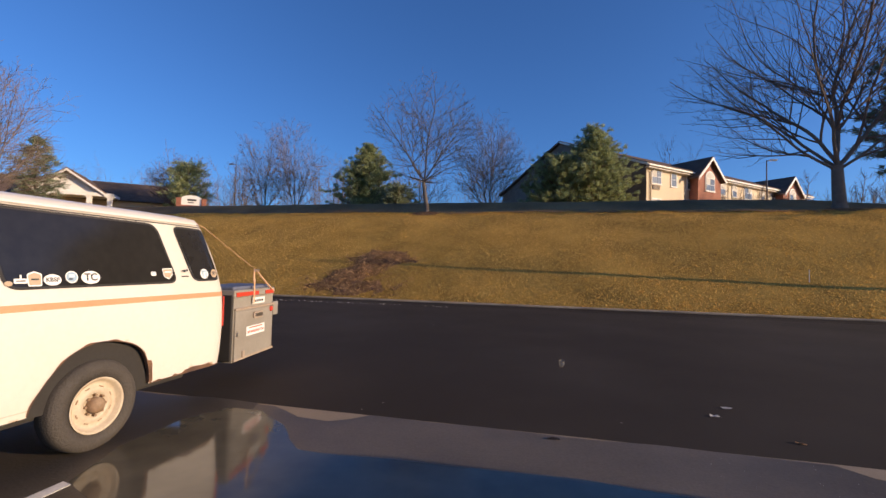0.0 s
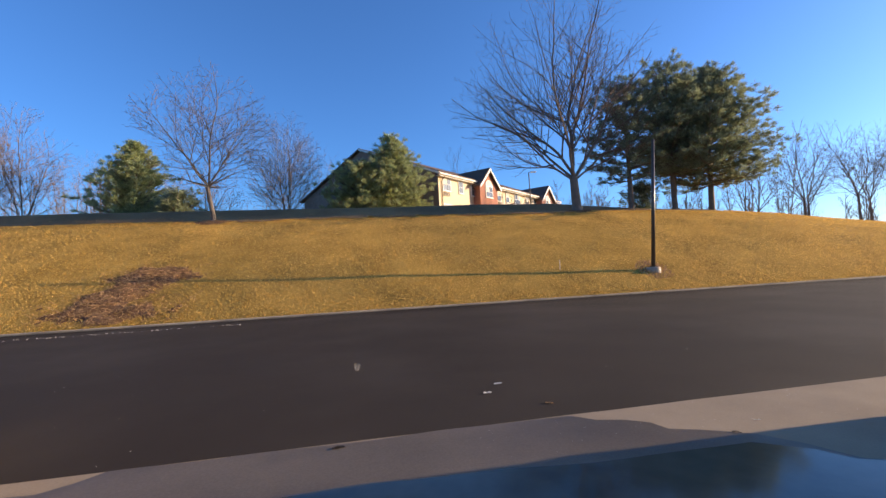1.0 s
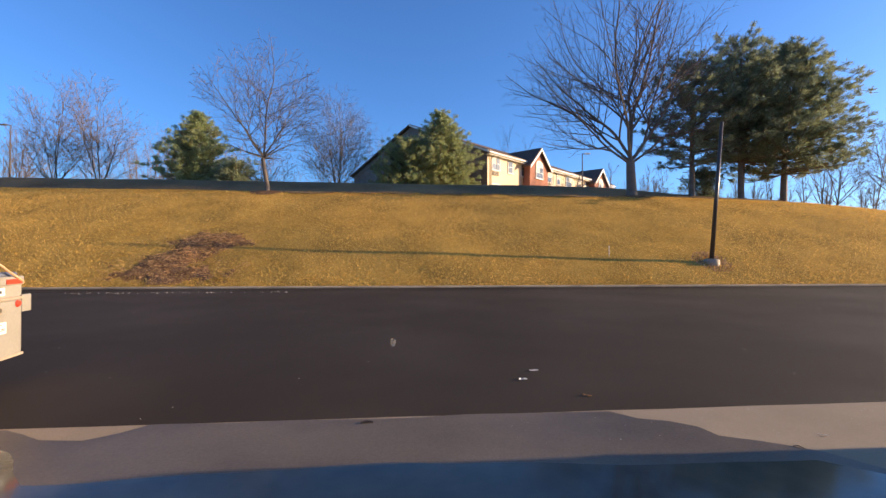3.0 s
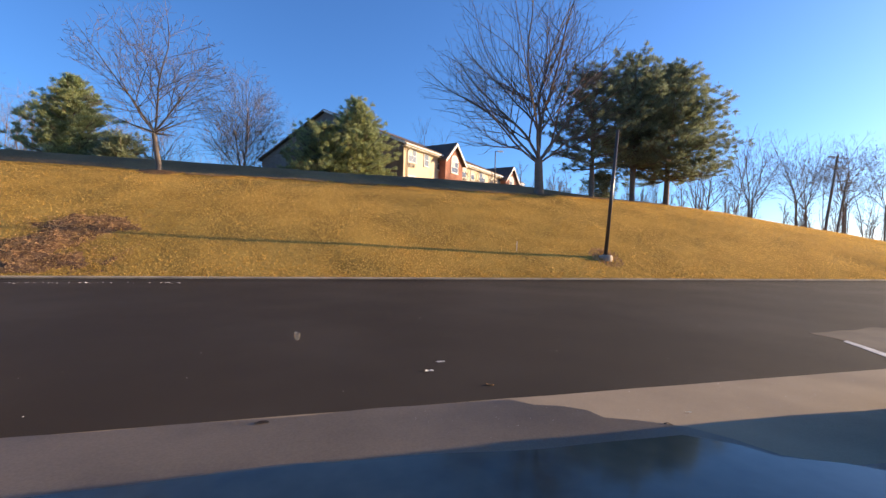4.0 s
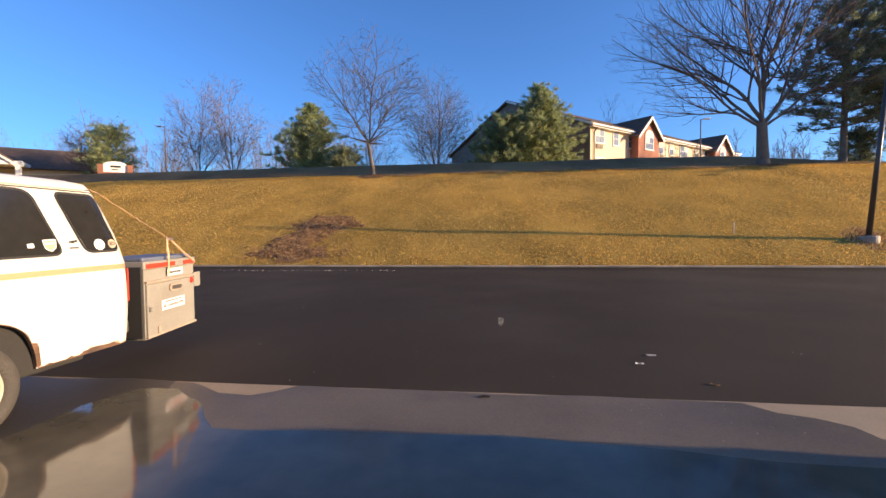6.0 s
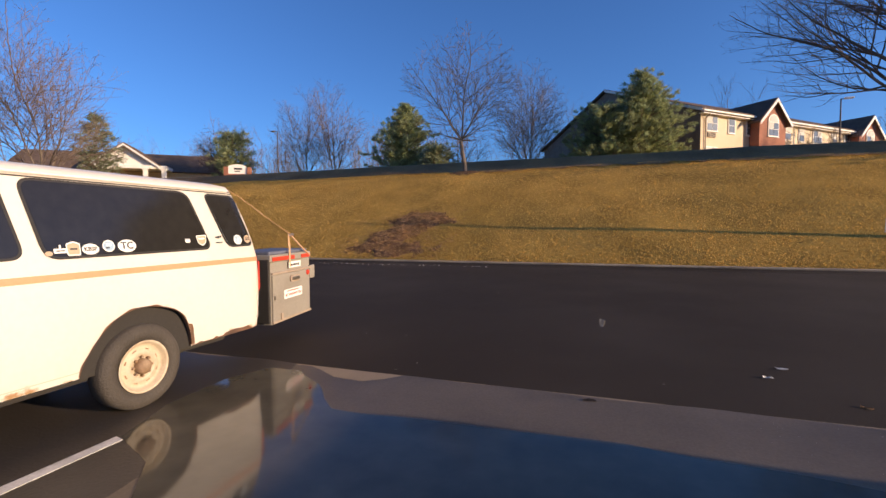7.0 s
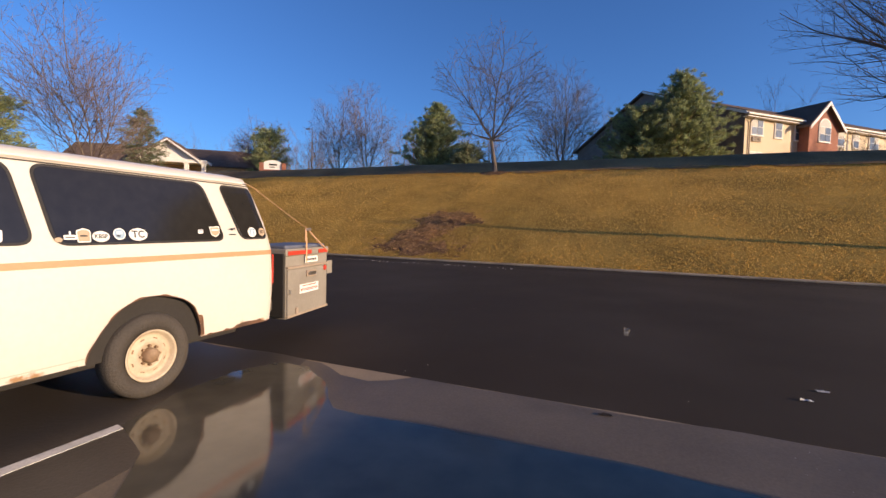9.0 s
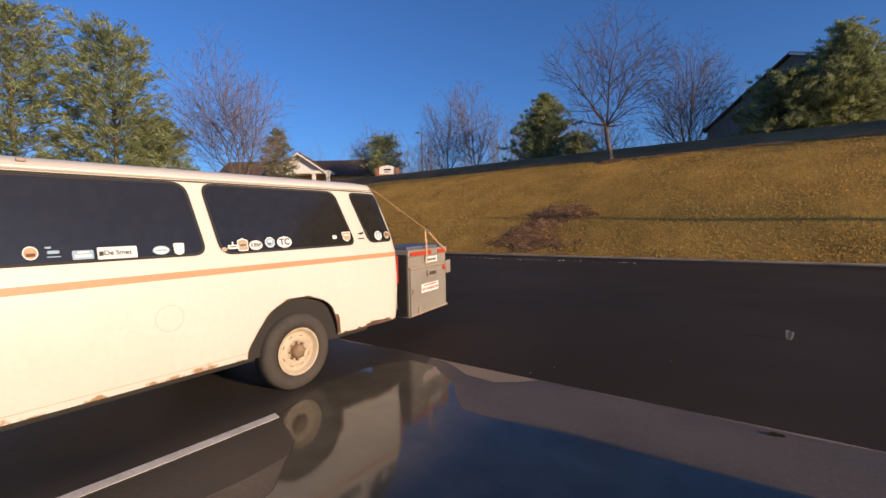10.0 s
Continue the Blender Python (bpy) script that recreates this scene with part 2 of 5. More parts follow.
# ================= ground =================
KERB = 18.08


def crest(x):
    return 5.4 - 0.09 * max(0, x - 30) * (1 if x < 70 else 40 / (x - 30)) - 0.02 * max(0, min(x, 30) - 18)


def terrain(x, y):
    """Height of the grassy bank, the rise behind it and the plateau."""
    if y <= KERB + 0.12:
        return -0.06
    s = min(1.0, (y - KERB - 0.12) / 11.8)
    c = crest(x)
    z = 0.14 + (c - 0.14) * (s + 0.05 * math.sin(math.pi * s))
    if y > 29.98:
        z = c + 1.22 * smooth01((y - 29.98) / 4.4) * (1 - 0.5 * smooth01((x - 14) / 14))
        z += 0.012 * max(0, y - 34)
    z += (0.05 * noise.noise((x * 0.25, y * 0.25, 0)) + 0.05 * noise.noise((x * 0.16, y * 0.5, 8))) * min(1, s * 5)
    return z


def spread(stops):
    """Coordinates from (start, end, step) runs."""
    out = []
    for a, b, d in stops:
        n = max(1, round((b - a) / d))
        out += [a + (b - a) * i / n for i in range(n)]
    return out + [stops[-1][1]]


def build_ground():
    xs = spread([(-900, -150, 150), (-150, -45, 7), (-45, 60, 0.7), (60, 150, 6), (150, 900, 150)])
    ys = spread([(-900, -60, 140), (-60, KERB + 0.1, 26), (KERB + 0.1, KERB + 0.14, 0.04), (KERB + 0.14, 36, 0.5), (36, 80, 4), (80, 900, 100)])
    verts = [(x, y, terrain(x, y)) for y in ys for x in xs]
    n = len(xs)
    faces = [(j * n + i, j * n + i + 1, (j + 1) * n + i + 1, (j + 1) * n + i) for j in range(len(ys) - 1) for i in range(n - 1)]
    ob = mesh_object("ground", verts, faces, M_GRASS, True)
    tagged(ob, "dormant golden-brown grass bank rising behind the kerb", "ground", kind="structure")


build_ground()


def sheet(name, x0, x1, y0, y1, z, material, label, category, nx=1, thick=0.05):
    bm = box(x1 - x0, y1 - y0, thick, (x0 + x1) / 2, (y0 + y1) / 2, z - thick)
    return tagged(part(name, bm, material), label, category, kind="structure")


SEAM = 4.51
sheet("road", -150, 150, SEAM, KERB - 0.17, 0.0, M_ASPHALT, "dark freshly sealed asphalt driving lane of the car park", "road")


def wavy(points, wob, seed, step=0.12):
    """An outline drawn through points with small natural waves."""
    out = []
    n = len(points)
    for i in range(n):
        a, b = Vector(points[i]), Vector(points[(i + 1) % n])
        k = max(1, int((b - a).length / step))
        for j in range(k):
            p = a.lerp(b, j / k)
            d = noise.noise((p.x * 1.3 + seed, p.y * 1.3, seed)) * wob
            d2 = noise.noise((p.x * 1.3, p.y * 1.3 + seed, seed + 9)) * wob
            out.append((p.x + d, p.y + d2))
    return out


# the older pavement of the parking stalls, with a slightly uneven seam
seam_line = [(x * 0.5, SEAM + 0.006 + 0.018 * noise.noise((x * 0.7, 0, 3))) for x in range(-160, 161)]
tagged(part("pavement", prism([(-80, -40)] + [(80, -40)] + seam_line[::-1], -0.05, 0.004), M_OLD),
       "old pale worn pavement of the parking stalls", "pavement", kind="structure")
# damp area and standing water
damp = wavy([(1.0, -2.6), (-2.2, -2.0), (-3.6, 0.2), (-3.4, 4.2), (-3.2, 4.50), (-2.72, 4.50), (-2.52, 4.40), (-2.30, 4.25), (-1.96, 4.19), (-1.78, 4.32), (-1.62, 4.50), (2.50, 4.50),
             (2.67, 4.32), (2.91, 4.24), (3.10, 4.09), (3.15, 3.88), (3.38, 3.75), (3.70, 3.52), (3.90, 3.25), (4.05, 2.95), (4.45, 2.72), (5.4, 2.6), (5.6, 0.6), (4.6, -1.8)], 0.05, 4)
tagged(part("damp_patch", prism(damp, 0.0, 0.007), M_DAMP), "dark damp pavement round the puddle", "pavement", kind="structure")
tagged(part("stall_asphalt", prism(wavy([(-2.35, -6), (-2.45, 2.2), (-2.5, 3.3), (-2.75, 4.0), (-2.95, 4.5), (-30, 4.5), (-30, -6)], 0.08, 21), 0.0, 0.0095), M_STALL), "dark damp asphalt of the stall under the van", "pavement", kind="structure")
pool = wavy([(0.5, -1.3), (-1.2, -0.9), (-1.8, 0.1), (-1.95, 1.2), (-2.15, 1.95), (-2.55, 2.36), (-3.07, 2.58), (-3.32, 3.1), (-3.36, 3.8), (-3.15, 4.28), (-2.75, 4.32),
             (-2.35, 4.05), (-2.02, 3.68), (-1.85, 3.53), (-1.2, 3.56), (0.5, 3.60), (2.2, 3.48), (3.55, 3.40), (3.85, 3.15), (3.98, 2.93), (4.35, 2.70), (4.9, 2.2), (4.8, 0.6), (3.4, -0.7)], 0.07, 11)
tagged(part("puddle", prism(pool, 0.0, 0.011), M_WATER), "still shallow puddle reflecting the van and sky", "water", kind="structure")


# shade along the bank's top put into a brown strip; ragged edge imitates shadow streaks
def crest_strip():
    verts, faces = [], []
    xs = spread([(-95, -40, 1.0), (-40, 30, 0.4)])
    ys = [29.65, 30.0, 30.6, 31.5, 32.2, 33.0, 34.0, 35.5]
    for y in ys:
        for x in xs:
            edge = 0.5 * noise.noise((x * 0.25, 5, 1)) + 0.5 * noise.noise((x * 0.9, 5, 1)) + 0.5 * noise.noise((x * 2.6, 5, 1)) + 1.6 * smooth01((x - 12) / 18) + 0.8 * smooth01((-4 - x) / 10)
            yy = y + edge * (1 - (y - 29.65) / 5.85)
            verts.append((x, yy, terrain(x, yy) + 0.05))
    n = len(xs)
    for j in range(len(ys) - 1):
        for i in range(n - 1):
            faces.append((j * n + i, j * n + i + 1, (j + 1) * n + i + 1, (j + 1) * n + i))
    tagged(mesh_object("crest_shade_strip", verts, faces, M_CREST_SHADE, True), "dark strip above the grass bank, coloured to stand in for shade", "road", kind="structure")


crest_strip()


# ================= trees =================
def tube_mesh(segs, sides):
    """Verts and faces of tapered tubes along segments (p0, p1, r0, r1)."""
    verts, faces = [], []
    for p0, p1, r0, r1 in segs:
        d = (p1 - p0)
        if d.length < 1e-5:
            continue
        d.normalize()
        u = d.orthogonal().normalized()
        v = d.cross(u)
        k = len(verts)
        for p, r in ((p0, r0), (p1, r1)):
            for i in range(sides):
                a = 2 * math.pi * i / sides
                verts.append(p + (u * math.cos(a) + v * math.sin(a)) * r)
        for i in range(sides):
            j = (i + 1) % sides
            faces.append((k + i, k + j, k + sides + j, k + sides + i))
    return verts, faces


def grow(rng, p, d, length, r, level, cfg, out):
    """One branch and, along it, its children."""
    steps = cfg["steps"][level]
    last = cfg["last"]
    tip = r * cfg["taper"][level]
    step = length / steps
    for i in range(steps):
        f0, f1 = i / steps, (i + 1) / steps
        r0, r1 = r + (tip - r) * f0, r + (tip - r) * f1
        wob = Vector((rng.gauss(0, 1), rng.gauss(0, 1), rng.gauss(0, 1))) * cfg["wob"][level]
        d = (d + wob + Vector((0, 0, cfg["up"][level]))).normalized()
        q = p + d * step
        out[level].append((p, q, r0, r1))
        p = q
        if level < last and f1 >= cfg["bare"][level]:
            for _ in range(cfg["kids"][level]):
                if rng.random() > cfg["odds"][level]:
                    continue
                az = rng.uniform(0, 2 * math.pi)
                u = d.orthogonal().normalized()
                v = d.cross(u)
                lean = radians(rng.uniform(*cfg["angle"][level]))
                kid = d * math.cos(lean) + (u * math.cos(az) + v * math.sin(az)) * math.sin(lean)
                size = length * cfg["ratio"][level] * rng.uniform(0.65, 1.15) * (cfg.get("size_in", 1.1) + cfg.get("size_out", -0.45) * f1)
                grow(rng, q, kid.normalized(), size, max(r1 * cfg["thin"][level], cfg["rmin"]), level + 1, cfg, out)


def crown_tree(name, x, y, z, label, fork, mid, wide, tall, lean, count, seed, twig, r_root, r_tip, shift=(0, 0), bend=0.0,
               gaps=(0.55, 0.40, 0.28), up=(0.012, 0.02, 0.02, 0.02), lowest=None, first=0.35):
    """A leafless tree: limbs fan out from the top of the trunk, each with side branches and twigs that end at a rounded, uneven crown."""
    rng = random.Random(seed)
    mid_p = Vector((shift[0], shift[1], mid))
    levels = [[], [], [], []]
    wob, bare, least = (0.07, 0.08, 0.09, 0.10), (0.14, 0.10, 0.08), (0.9, 0.5, 0.28)

    def reach(p, d):
        """Distance along d from p to the crown outline."""
        e = Vector((d.x / wide, d.y / wide, d.z / tall))
        o = Vector(((p.x - mid_p.x) / wide, (p.y - mid_p.y) / wide, (p.z - mid_p.z) / tall))
        aa, bb, cc = e.dot(e), e.dot(o), o.dot(o) - 1
        if bb * bb - aa * cc <= 0:
            return 0.3
        return max(0.25, (-bb + math.sqrt(bb * bb - aa * cc)) / aa * (1.0 + 0.10 * noise.noise((d.x * 3 + seed, d.y * 3, d.z * 3))))

    def limb(p, d, length, r, level):
        n = max(2, int(length / (0.55 if level < 2 else 0.3)))
        step, tip = length / n, max(r_tip * 0.75, r * (0.16 if level < 2 else 0.4))
        turn, acc = rng.uniform(0, 6.28), 0.0
        for i in range(n):
            f0, f = i / n, (i + 1) / n
            d = (d + Vector((rng.gauss(0, 1), rng.gauss(0, 1), rng.gauss(0, 1))) * wob[level] + Vector((0, 0, up[level]))).normalized()
            q = p + d * step
            r1 = r + (tip - r) * f
            levels[level].append((p, q, r + (tip - r) * f0, r1))
            p = q
            acc += step
            if level == 3 or f < bare[level]:
                continue
            while acc >= gaps[level]:
                acc -= gaps[level] * rng.uniform(0.75, 1.25)
                turn += 2.4 + rng.gauss(0, 0.4)
                u = d.orthogonal().normalized()
                v = d.cross(u)
                fork_angle = radians(rng.uniform(28, 58))
                kid = (d * math.cos(fork_angle) + (u * math.cos(turn) + v * math.sin(turn)) * math.sin(fork_angle)).normalized()
                if p.z < mid and kid.z < -0.15:
                    kid.z *= -0.3
                    kid.normalize()
                ln = min((length * (1 - f) * (0.82, 0.6, 0.5)[level] + least[level]) * rng.uniform(0.7, 1.15), reach(p, kid) * rng.uniform(0.85, 1.05))
                if ln > 0.16:
                    limb(p, kid, ln, max(r_tip, r1 * min(0.72, 0.30 + 0.5 * ln / length)), level + 1)

    top = Vector((bend, 0, fork))
    levels[0] += [(Vector((0, 0, -0.25)), Vector((0, 0, 0.35)), r_root * 1.45, r_root * 1.08), (Vector((0, 0, 0.35)), Vector((bend * 0.6, 0, fork * 0.6)), r_root * 1.08, r_root * 0.95),
                  (Vector((bend * 0.6, 0, fork * 0.6)), top, r_root * 0.95, r_root * 0.85)]
    for i in range(count):
        th = radians(lean) * ((i + first) / count) ** 0.6
        az = i * 2.39996 + rng.uniform(-0.25, 0.25) + seed
        d = Vector((math.sin(th) * math.cos(az), math.sin(th) * math.sin(az), math.cos(th)))
        p = Vector((bend * 0.8, 0, fork - 0.06 * fork * i / count))
        limb(p, d, reach(p, d) * rng.uniform(0.9, 1.0), r_root * (0.44 if i == 0 else rng.uniform(0.28, 0.42)), 0)
    for p, d, ln, r in lowest or ():
        limb(Vector(p), Vector(d).normalized(), ln, r, 0)
    ob = thing(name, label, "tree")
    ob.location = (x, y, z)
    v, f = tube_mesh(levels[0], 8)
    mesh_object("trunk", v, f, M_BARK, True).parent = ob
    v, f = tube_mesh(levels[1], 5)
    for lev in levels[2:]:
        v2, f2 = tube_mesh(lev, 3)
        k = len(v)
        v += v2
        f += [tuple(i + k for i in q) for q in f2]
    mesh_object("crown", v, f, twig, False).parent = ob
    return ob


crown_tree("deciduous_tree", -8.15, 30.0, terrain(-8.15, 30.0), "leafless round-headed young tree on top of the bank",
           2.3, 6.0, 4.1, 4.0, 92, 12, 5, M_TWIG, 0.14, 0.0088, (-0.35, 0), -0.3, (0.44, 0.35, 0.30), (0.0, 0.01, 0.01, 0.01), first=1.0)
crown_tree("deciduous_tree", 16.78, 30.55, terrain(16.78, 30.55), "large leafless spreading tree with low outreaching limbs",
           2.6, 8.4, 9.2, 9.8, 56, 4, 8, M_TWIG, 0.34, 0.0070, (-0.9, 0), -0.1, (0.85, 0.62, 0.46),
           lowest=[((-0.08, 0, 2.3), (-0.85, -0.1, 0.55), 9.4, 0.095), ((0.0, 0, 2.6), (-0.5, 0.15, 0.9), 11.0, 0.12), ((0.05, 0, 2.4), (0.8, -0.1, 0.5), 7.0, 0.09)])


def round_tree(x, y, z, fork, mid, wide, tall, count, seed, twig, label, lean=62, r_root=0.16, r_tip=0.0105, gaps=(0.7, 0.6, 0.55)):
    return crown_tree("deciduous_tree", x, y, z, label, fork, mid, wide, tall, lean, count, seed, twig, r_root, r_tip, gaps=gaps)


round_tree(-5.7, 44.0, 6.3, 0.9, 6.3, 4.2, 5.3, 11, 31, M_TWIGRED, "leafless round tree with reddish twigs", 66, 0.15, 0.0095, (0.46, 0.38, 0.36))
round_tree(-34.0, 48.0, 6.3, 1.6, 7.7, 4.4, 6.0, 9, 32, M_TWIGRED, "tall leafless tree with fine twigs", 60, 0.15, 0.0108, (0.56, 0.46, 0.40))
round_tree(-29.6, 47.5, 6.3, 1.6, 7.7, 4.2, 6.0, 9, 33, M_TWIGRED, "tall leafless tree with fine twigs", 60, 0.15, 0.0108, (0.56, 0.46, 0.40))
round_tree(-39.2, 50.0, 6.3, 0.5, 4.8, 3.0, 4.6, 8, 38, M_TWIGRED, "slim leafless tree beside taller ones", 45)
round_tree(-42.8, 24.5, 4.4, 1.0, 8.6, 8.6, 7.9, 9, 34, M_TWIG, "wide leafless tree standing behind the van", 72, 0.18, 0.0105, (0.70, 0.55, 0.48))
round_tree(-47.5, 49.0, 6.3, 0.8, 5.6, 4.0, 5.2, 9, 36, M_TWIGRED, "leafless tree beside a rounded evergreen", 62, 0.15, 0.0140, (0.46, 0.38, 0.36))
round_tree(-15.0, 52.0, 6.3, 0.6, 4.3, 4.4, 4.0, 9, 35, M_TWIGRED, "low leafless tree beside an evergreen", 66)
round_tree(-23.5, 58.0, 6.3, 0.8, 4.9, 4.8, 4.4, 9, 37, M_TWIGRED, "low leafless tree behind the top of the bank", 66)
# separate leafless trees beyond the falling end of the bank
for i, (tx, ty, ht) in enumerate([(47.5, 46.0, 11.0), (52.0, 48.5, 13.5), (57.5, 47.0, 16.0), (63.0, 51.0, 15.5), (67.0, 47.5, 18.0), (72.5, 50.0, 17.0),
                                  (79.0, 49.0, 19.0), (86.0, 53.0, 19.5), (94.0, 52.0, 20.0)]):
    round_tree(tx, ty, 3.0, ht * 0.33, ht * 0.60, ht * 0.28, ht * 0.42, 6, 300 + i, M_PALETWIG, "tall leafless tree beyond the end of the bank", 52, 0.16, 0.0120, (0.8, 0.62, 0.55))


def sprays(rng, centres, size, count, width):
    """Clumps of thin pointed sprays about each centre; a centre is (place, way out)."""
    verts, faces = [], []
    for c, way in centres:
        for _ in range(count):
            d = (way * 0.8 + Vector((rng.gauss(0, 0.6), rng.gauss(0, 0.6), rng.gauss(0, 0.45) + 0.15))).normalized()
            s = d.orthogonal().normalized()
            s.rotate(Matrix.Rotation(rng.uniform(0, 6.28), 3, d))
            o = c + Vector((rng.gauss(0, 0.3), rng.gauss(0, 0.3), rng.gauss(0, 0.2))) * size
            l = size * rng.uniform(0.6, 1.2)
            k = len(verts)
            verts += [o - s * width * 0.5, o + s * width * 0.5, o + d * l * 0.6 + s * width * 0.6, o + d * l, o + d * l * 0.55 - s * width * 0.6]
            faces.append((k, k + 1, k + 2, k + 3, k + 4))
    return verts, faces


def evergreen(name, x, y, z, h, r, seed, label, trunk_r=0.17, clear=0.12, whorls=16, arms=8, needle=None, tall=0.8, lean=0.0, count=25, size=0.47, width=0.045, top=0.15, rise=(0.22, 0.5)):
    """A conifer with tiers of boughs, each bough carrying clumps of sprays."""
    rng = random.Random(seed)
    ob = thing(name, label, "tree")
    ob.location = (x, y, z)
    segs, cent = [], []
    segs.append((Vector((0, 0, -0.3)), Vector((lean * 0.4, 0, h * 0.5)), trunk_r, trunk_r * 0.65))
    segs.append((Vector((lean * 0.4, 0, h * 0.5)), Vector((lean, 0, h * 0.97)), trunk_r * 0.65, 0.03))
    for w in range(whorls):
        f = w / (whorls - 1)
        zz = h * (clear + (1 - clear) * f ** 0.9)
        reach = r * ((1 - f) ** tall * (1 - top) + top) * (0.75 + 0.25 * min(1, f * 6))
        for a in range(arms):
            az = 2 * math.pi * (a + 0.5 * (w % 2)) / arms + rng.uniform(-0.3, 0.3)
            ln = reach * rng.uniform(0.72, 1.09)
            d = Vector((math.cos(az), math.sin(az), rise[0] + rise[1] * f + rng.uniform(-0.12, 0.12)))
            p0 = Vector((lean * zz / h, 0, zz + rng.uniform(-0.3, 0.3)))
            p1 = p0 + d * ln * 0.6
            p2 = p0 + Vector((d.x, d.y, d.z + 0.12)) * ln
            segs.append((p0, p1, 0.05 * (1.2 - f), 0.03))
            segs.append((p1, p2, 0.03, 0.012))
            n = max(2, int(ln / 0.42))
            for i in range(n):
                g = 0.22 + 0.78 * (i + rng.random()) / n
                c = p0.lerp(p2, g)
                off = Vector((rng.gauss(0, 1), rng.gauss(0, 1), rng.gauss(0, 0.5))) * (0.16 + 0.30 * g * ln / r)
                cent.append((c + off, Vector((d.x, d.y, 0.25)).normalized()))
    v, f = tube_mesh(segs, 5)
    t = mesh_object("trunk", v, f, M_BARK, True)
    t.parent = ob
    v, f = sprays(rng, cent, size, count, width)
    c = mesh_object("crown", v, f, needle or M_NEEDLE)
    c.parent = ob
    return ob


# the group of pines at the right of the bank
PZ = lambda x, y: terrain(x, y) - 0.05
evergreen("pine_tree", 22.8, 32.7, PZ(22.8, 32.7), 9.9, 4.4, 41, "tall dark pine with a bare lower trunk", 0.24, 0.26, 14, 8, tall=0.5, top=0.22, count=44, size=0.35, width=0.028, rise=(0.05, 0.55))
evergreen("pine_tree", 27.0, 32.9, PZ(27.0, 32.9), 11.9, 4.7, 42, "tall dark pine with a bare lower trunk", 0.25, 0.26, 16, 8, tall=0.5, top=0.2, count=44, size=0.35, width=0.028, rise=(0.05, 0.55))
evergreen("pine_tree", 28.7, 35.0, PZ(28.7, 35.0), 11.2, 3.9, 43, "tall dark pine leaning slightly", 0.19, 0.3, 13, 7, tall=0.5, lean=1.0, count=44, size=0.35, width=0.028, rise=(0.05, 0.55))
evergreen("pine_tree", 30.4, 32.7, PZ(30.4, 32.7), 11.9, 6.5, 44, "broad pine with long outreaching boughs", 0.27, 0.20, 18, 15, tall=0.85, lean=0.6, top=0.14, count=44, size=0.35, width=0.028, rise=(-0.02, 0.42))
# evergreens along the top of the bank
evergreen("fir_tree", 4.5, 45.2, 6.4, 8.7, 4.9, 45, "sunlit green fir hiding the house corner", 0.2, 0.02, 19, 13, M_FIR, 0.9, count=48, size=0.35, width=0.030, top=0.08, rise=(0.08, 0.6))
evergreen("fir_tree", 1.2, 44.6, 6.3, 6.0, 4.4, 46, "shaded dark fir in front of the gable end", 0.2, 0.02, 15, 12, M_FIR, 0.7, count=44, size=0.35, width=0.030, top=0.12, rise=(0.08, 0.6))
evergreen("fir_tree", -19.5, 46.0, 6.4, 8.3, 4.9, 47, "green fir on the plateau edge", 0.18, 0.02, 18, 13, M_FIR, 0.95, count=48, size=0.35, width=0.030, top=0.07, rise=(0.08, 0.6))
evergreen("fir_tree", -14.4, 42.0, 6.3, 2.7, 2.0, 48, "low dark evergreen shrub", 0.1, 0.02, 8, 9, M_NEEDLE, 0.5, count=27, top=0.3)
evergreen("evergreen_shrub", 26.3, 36.2, PZ(26.3, 36.2), 2.3, 1.5, 54, "low loose evergreen shrub between the pine trunks", 0.06, 0.02, 8, 8, M_NEEDLE, 0.4, count=20, top=0.3)
# evergreens beyond the van
evergreen("pine_tree", -44.0, 14.5, 2.2, 15.0, 5.2, 49, "big bushy pine behind the van", 0.25, 0.1, 16, 10, M_FIR, 0.5, top=0.25, count=22)
evergreen("pine_tree", -47.0, 8.8, 1.5, 16.5, 6.0, 50, "big bushy pine behind the van", 0.25, 0.1, 16, 10, M_FIR, 0.5, top=0.3, count=22)
evergreen("pine_tree", -45.5, 18.5, 3.0, 8.0, 3.4, 51, "green pine behind the van roof", 0.2, 0.1, 11, 9, M_FIR, 0.6, top=0.2, size=0.6)
evergreen("fir_tree", -51.9, 34.9, 6.0, 7.6, 2.4, 52, "small dark conifer before the porch", 0.12, 0.1, 11, 8, M_NEEDLE, 0.6, size=0.5)
evergreen("fir_tree", -43.5, 46.0, 6.5, 6.6, 2.9, 53, "rounded evergreen beside a sign", 0.14, 0.05, 10, 9, M_FIR, 0.45, top=0.3, size=0.5)


def woods(name, spots, seed, label, twig, hs=(8, 13)):
    """A far belt of leafless trees as one mass."""
    rng = random.Random(seed)
    cfg = dict(steps=[5, 4, 3], last=2, taper=[0.3, 0.35, 0.4], wob=[0.05, 0.1, 0.12], up=[0.04, 0.06, 0.04], bare=[0.2, 0.1], kids=[3, 3],
               odds=[0.9, 0.8], angle=[(18, 48), (20, 50)], ratio=[0.40, 0.45], thin=[0.5, 0.55], rmin=0.012)
    v, f = [], []
    for x, y, z in spots:
        out = [[], [], []]
        h = rng.uniform(*hs)
        grow(rng, Vector((x, y, z - 0.5)), Vector((rng.gauss(0, 0.06), rng.gauss(0, 0.06), 1)).normalized(), h * 0.85, rng.uniform(0.055, 0.12), 0, cfg, out)
        for lev, s in zip(out, (5, 3, 3)):
            v2, f2 = tube_mesh(lev, s)
            k = len(v)
            v += v2
            f += [tuple(i + k for i in q) for q in f2]
    tagged(mesh_object(name, v, f, twig), label, "woods", kind="stuff")


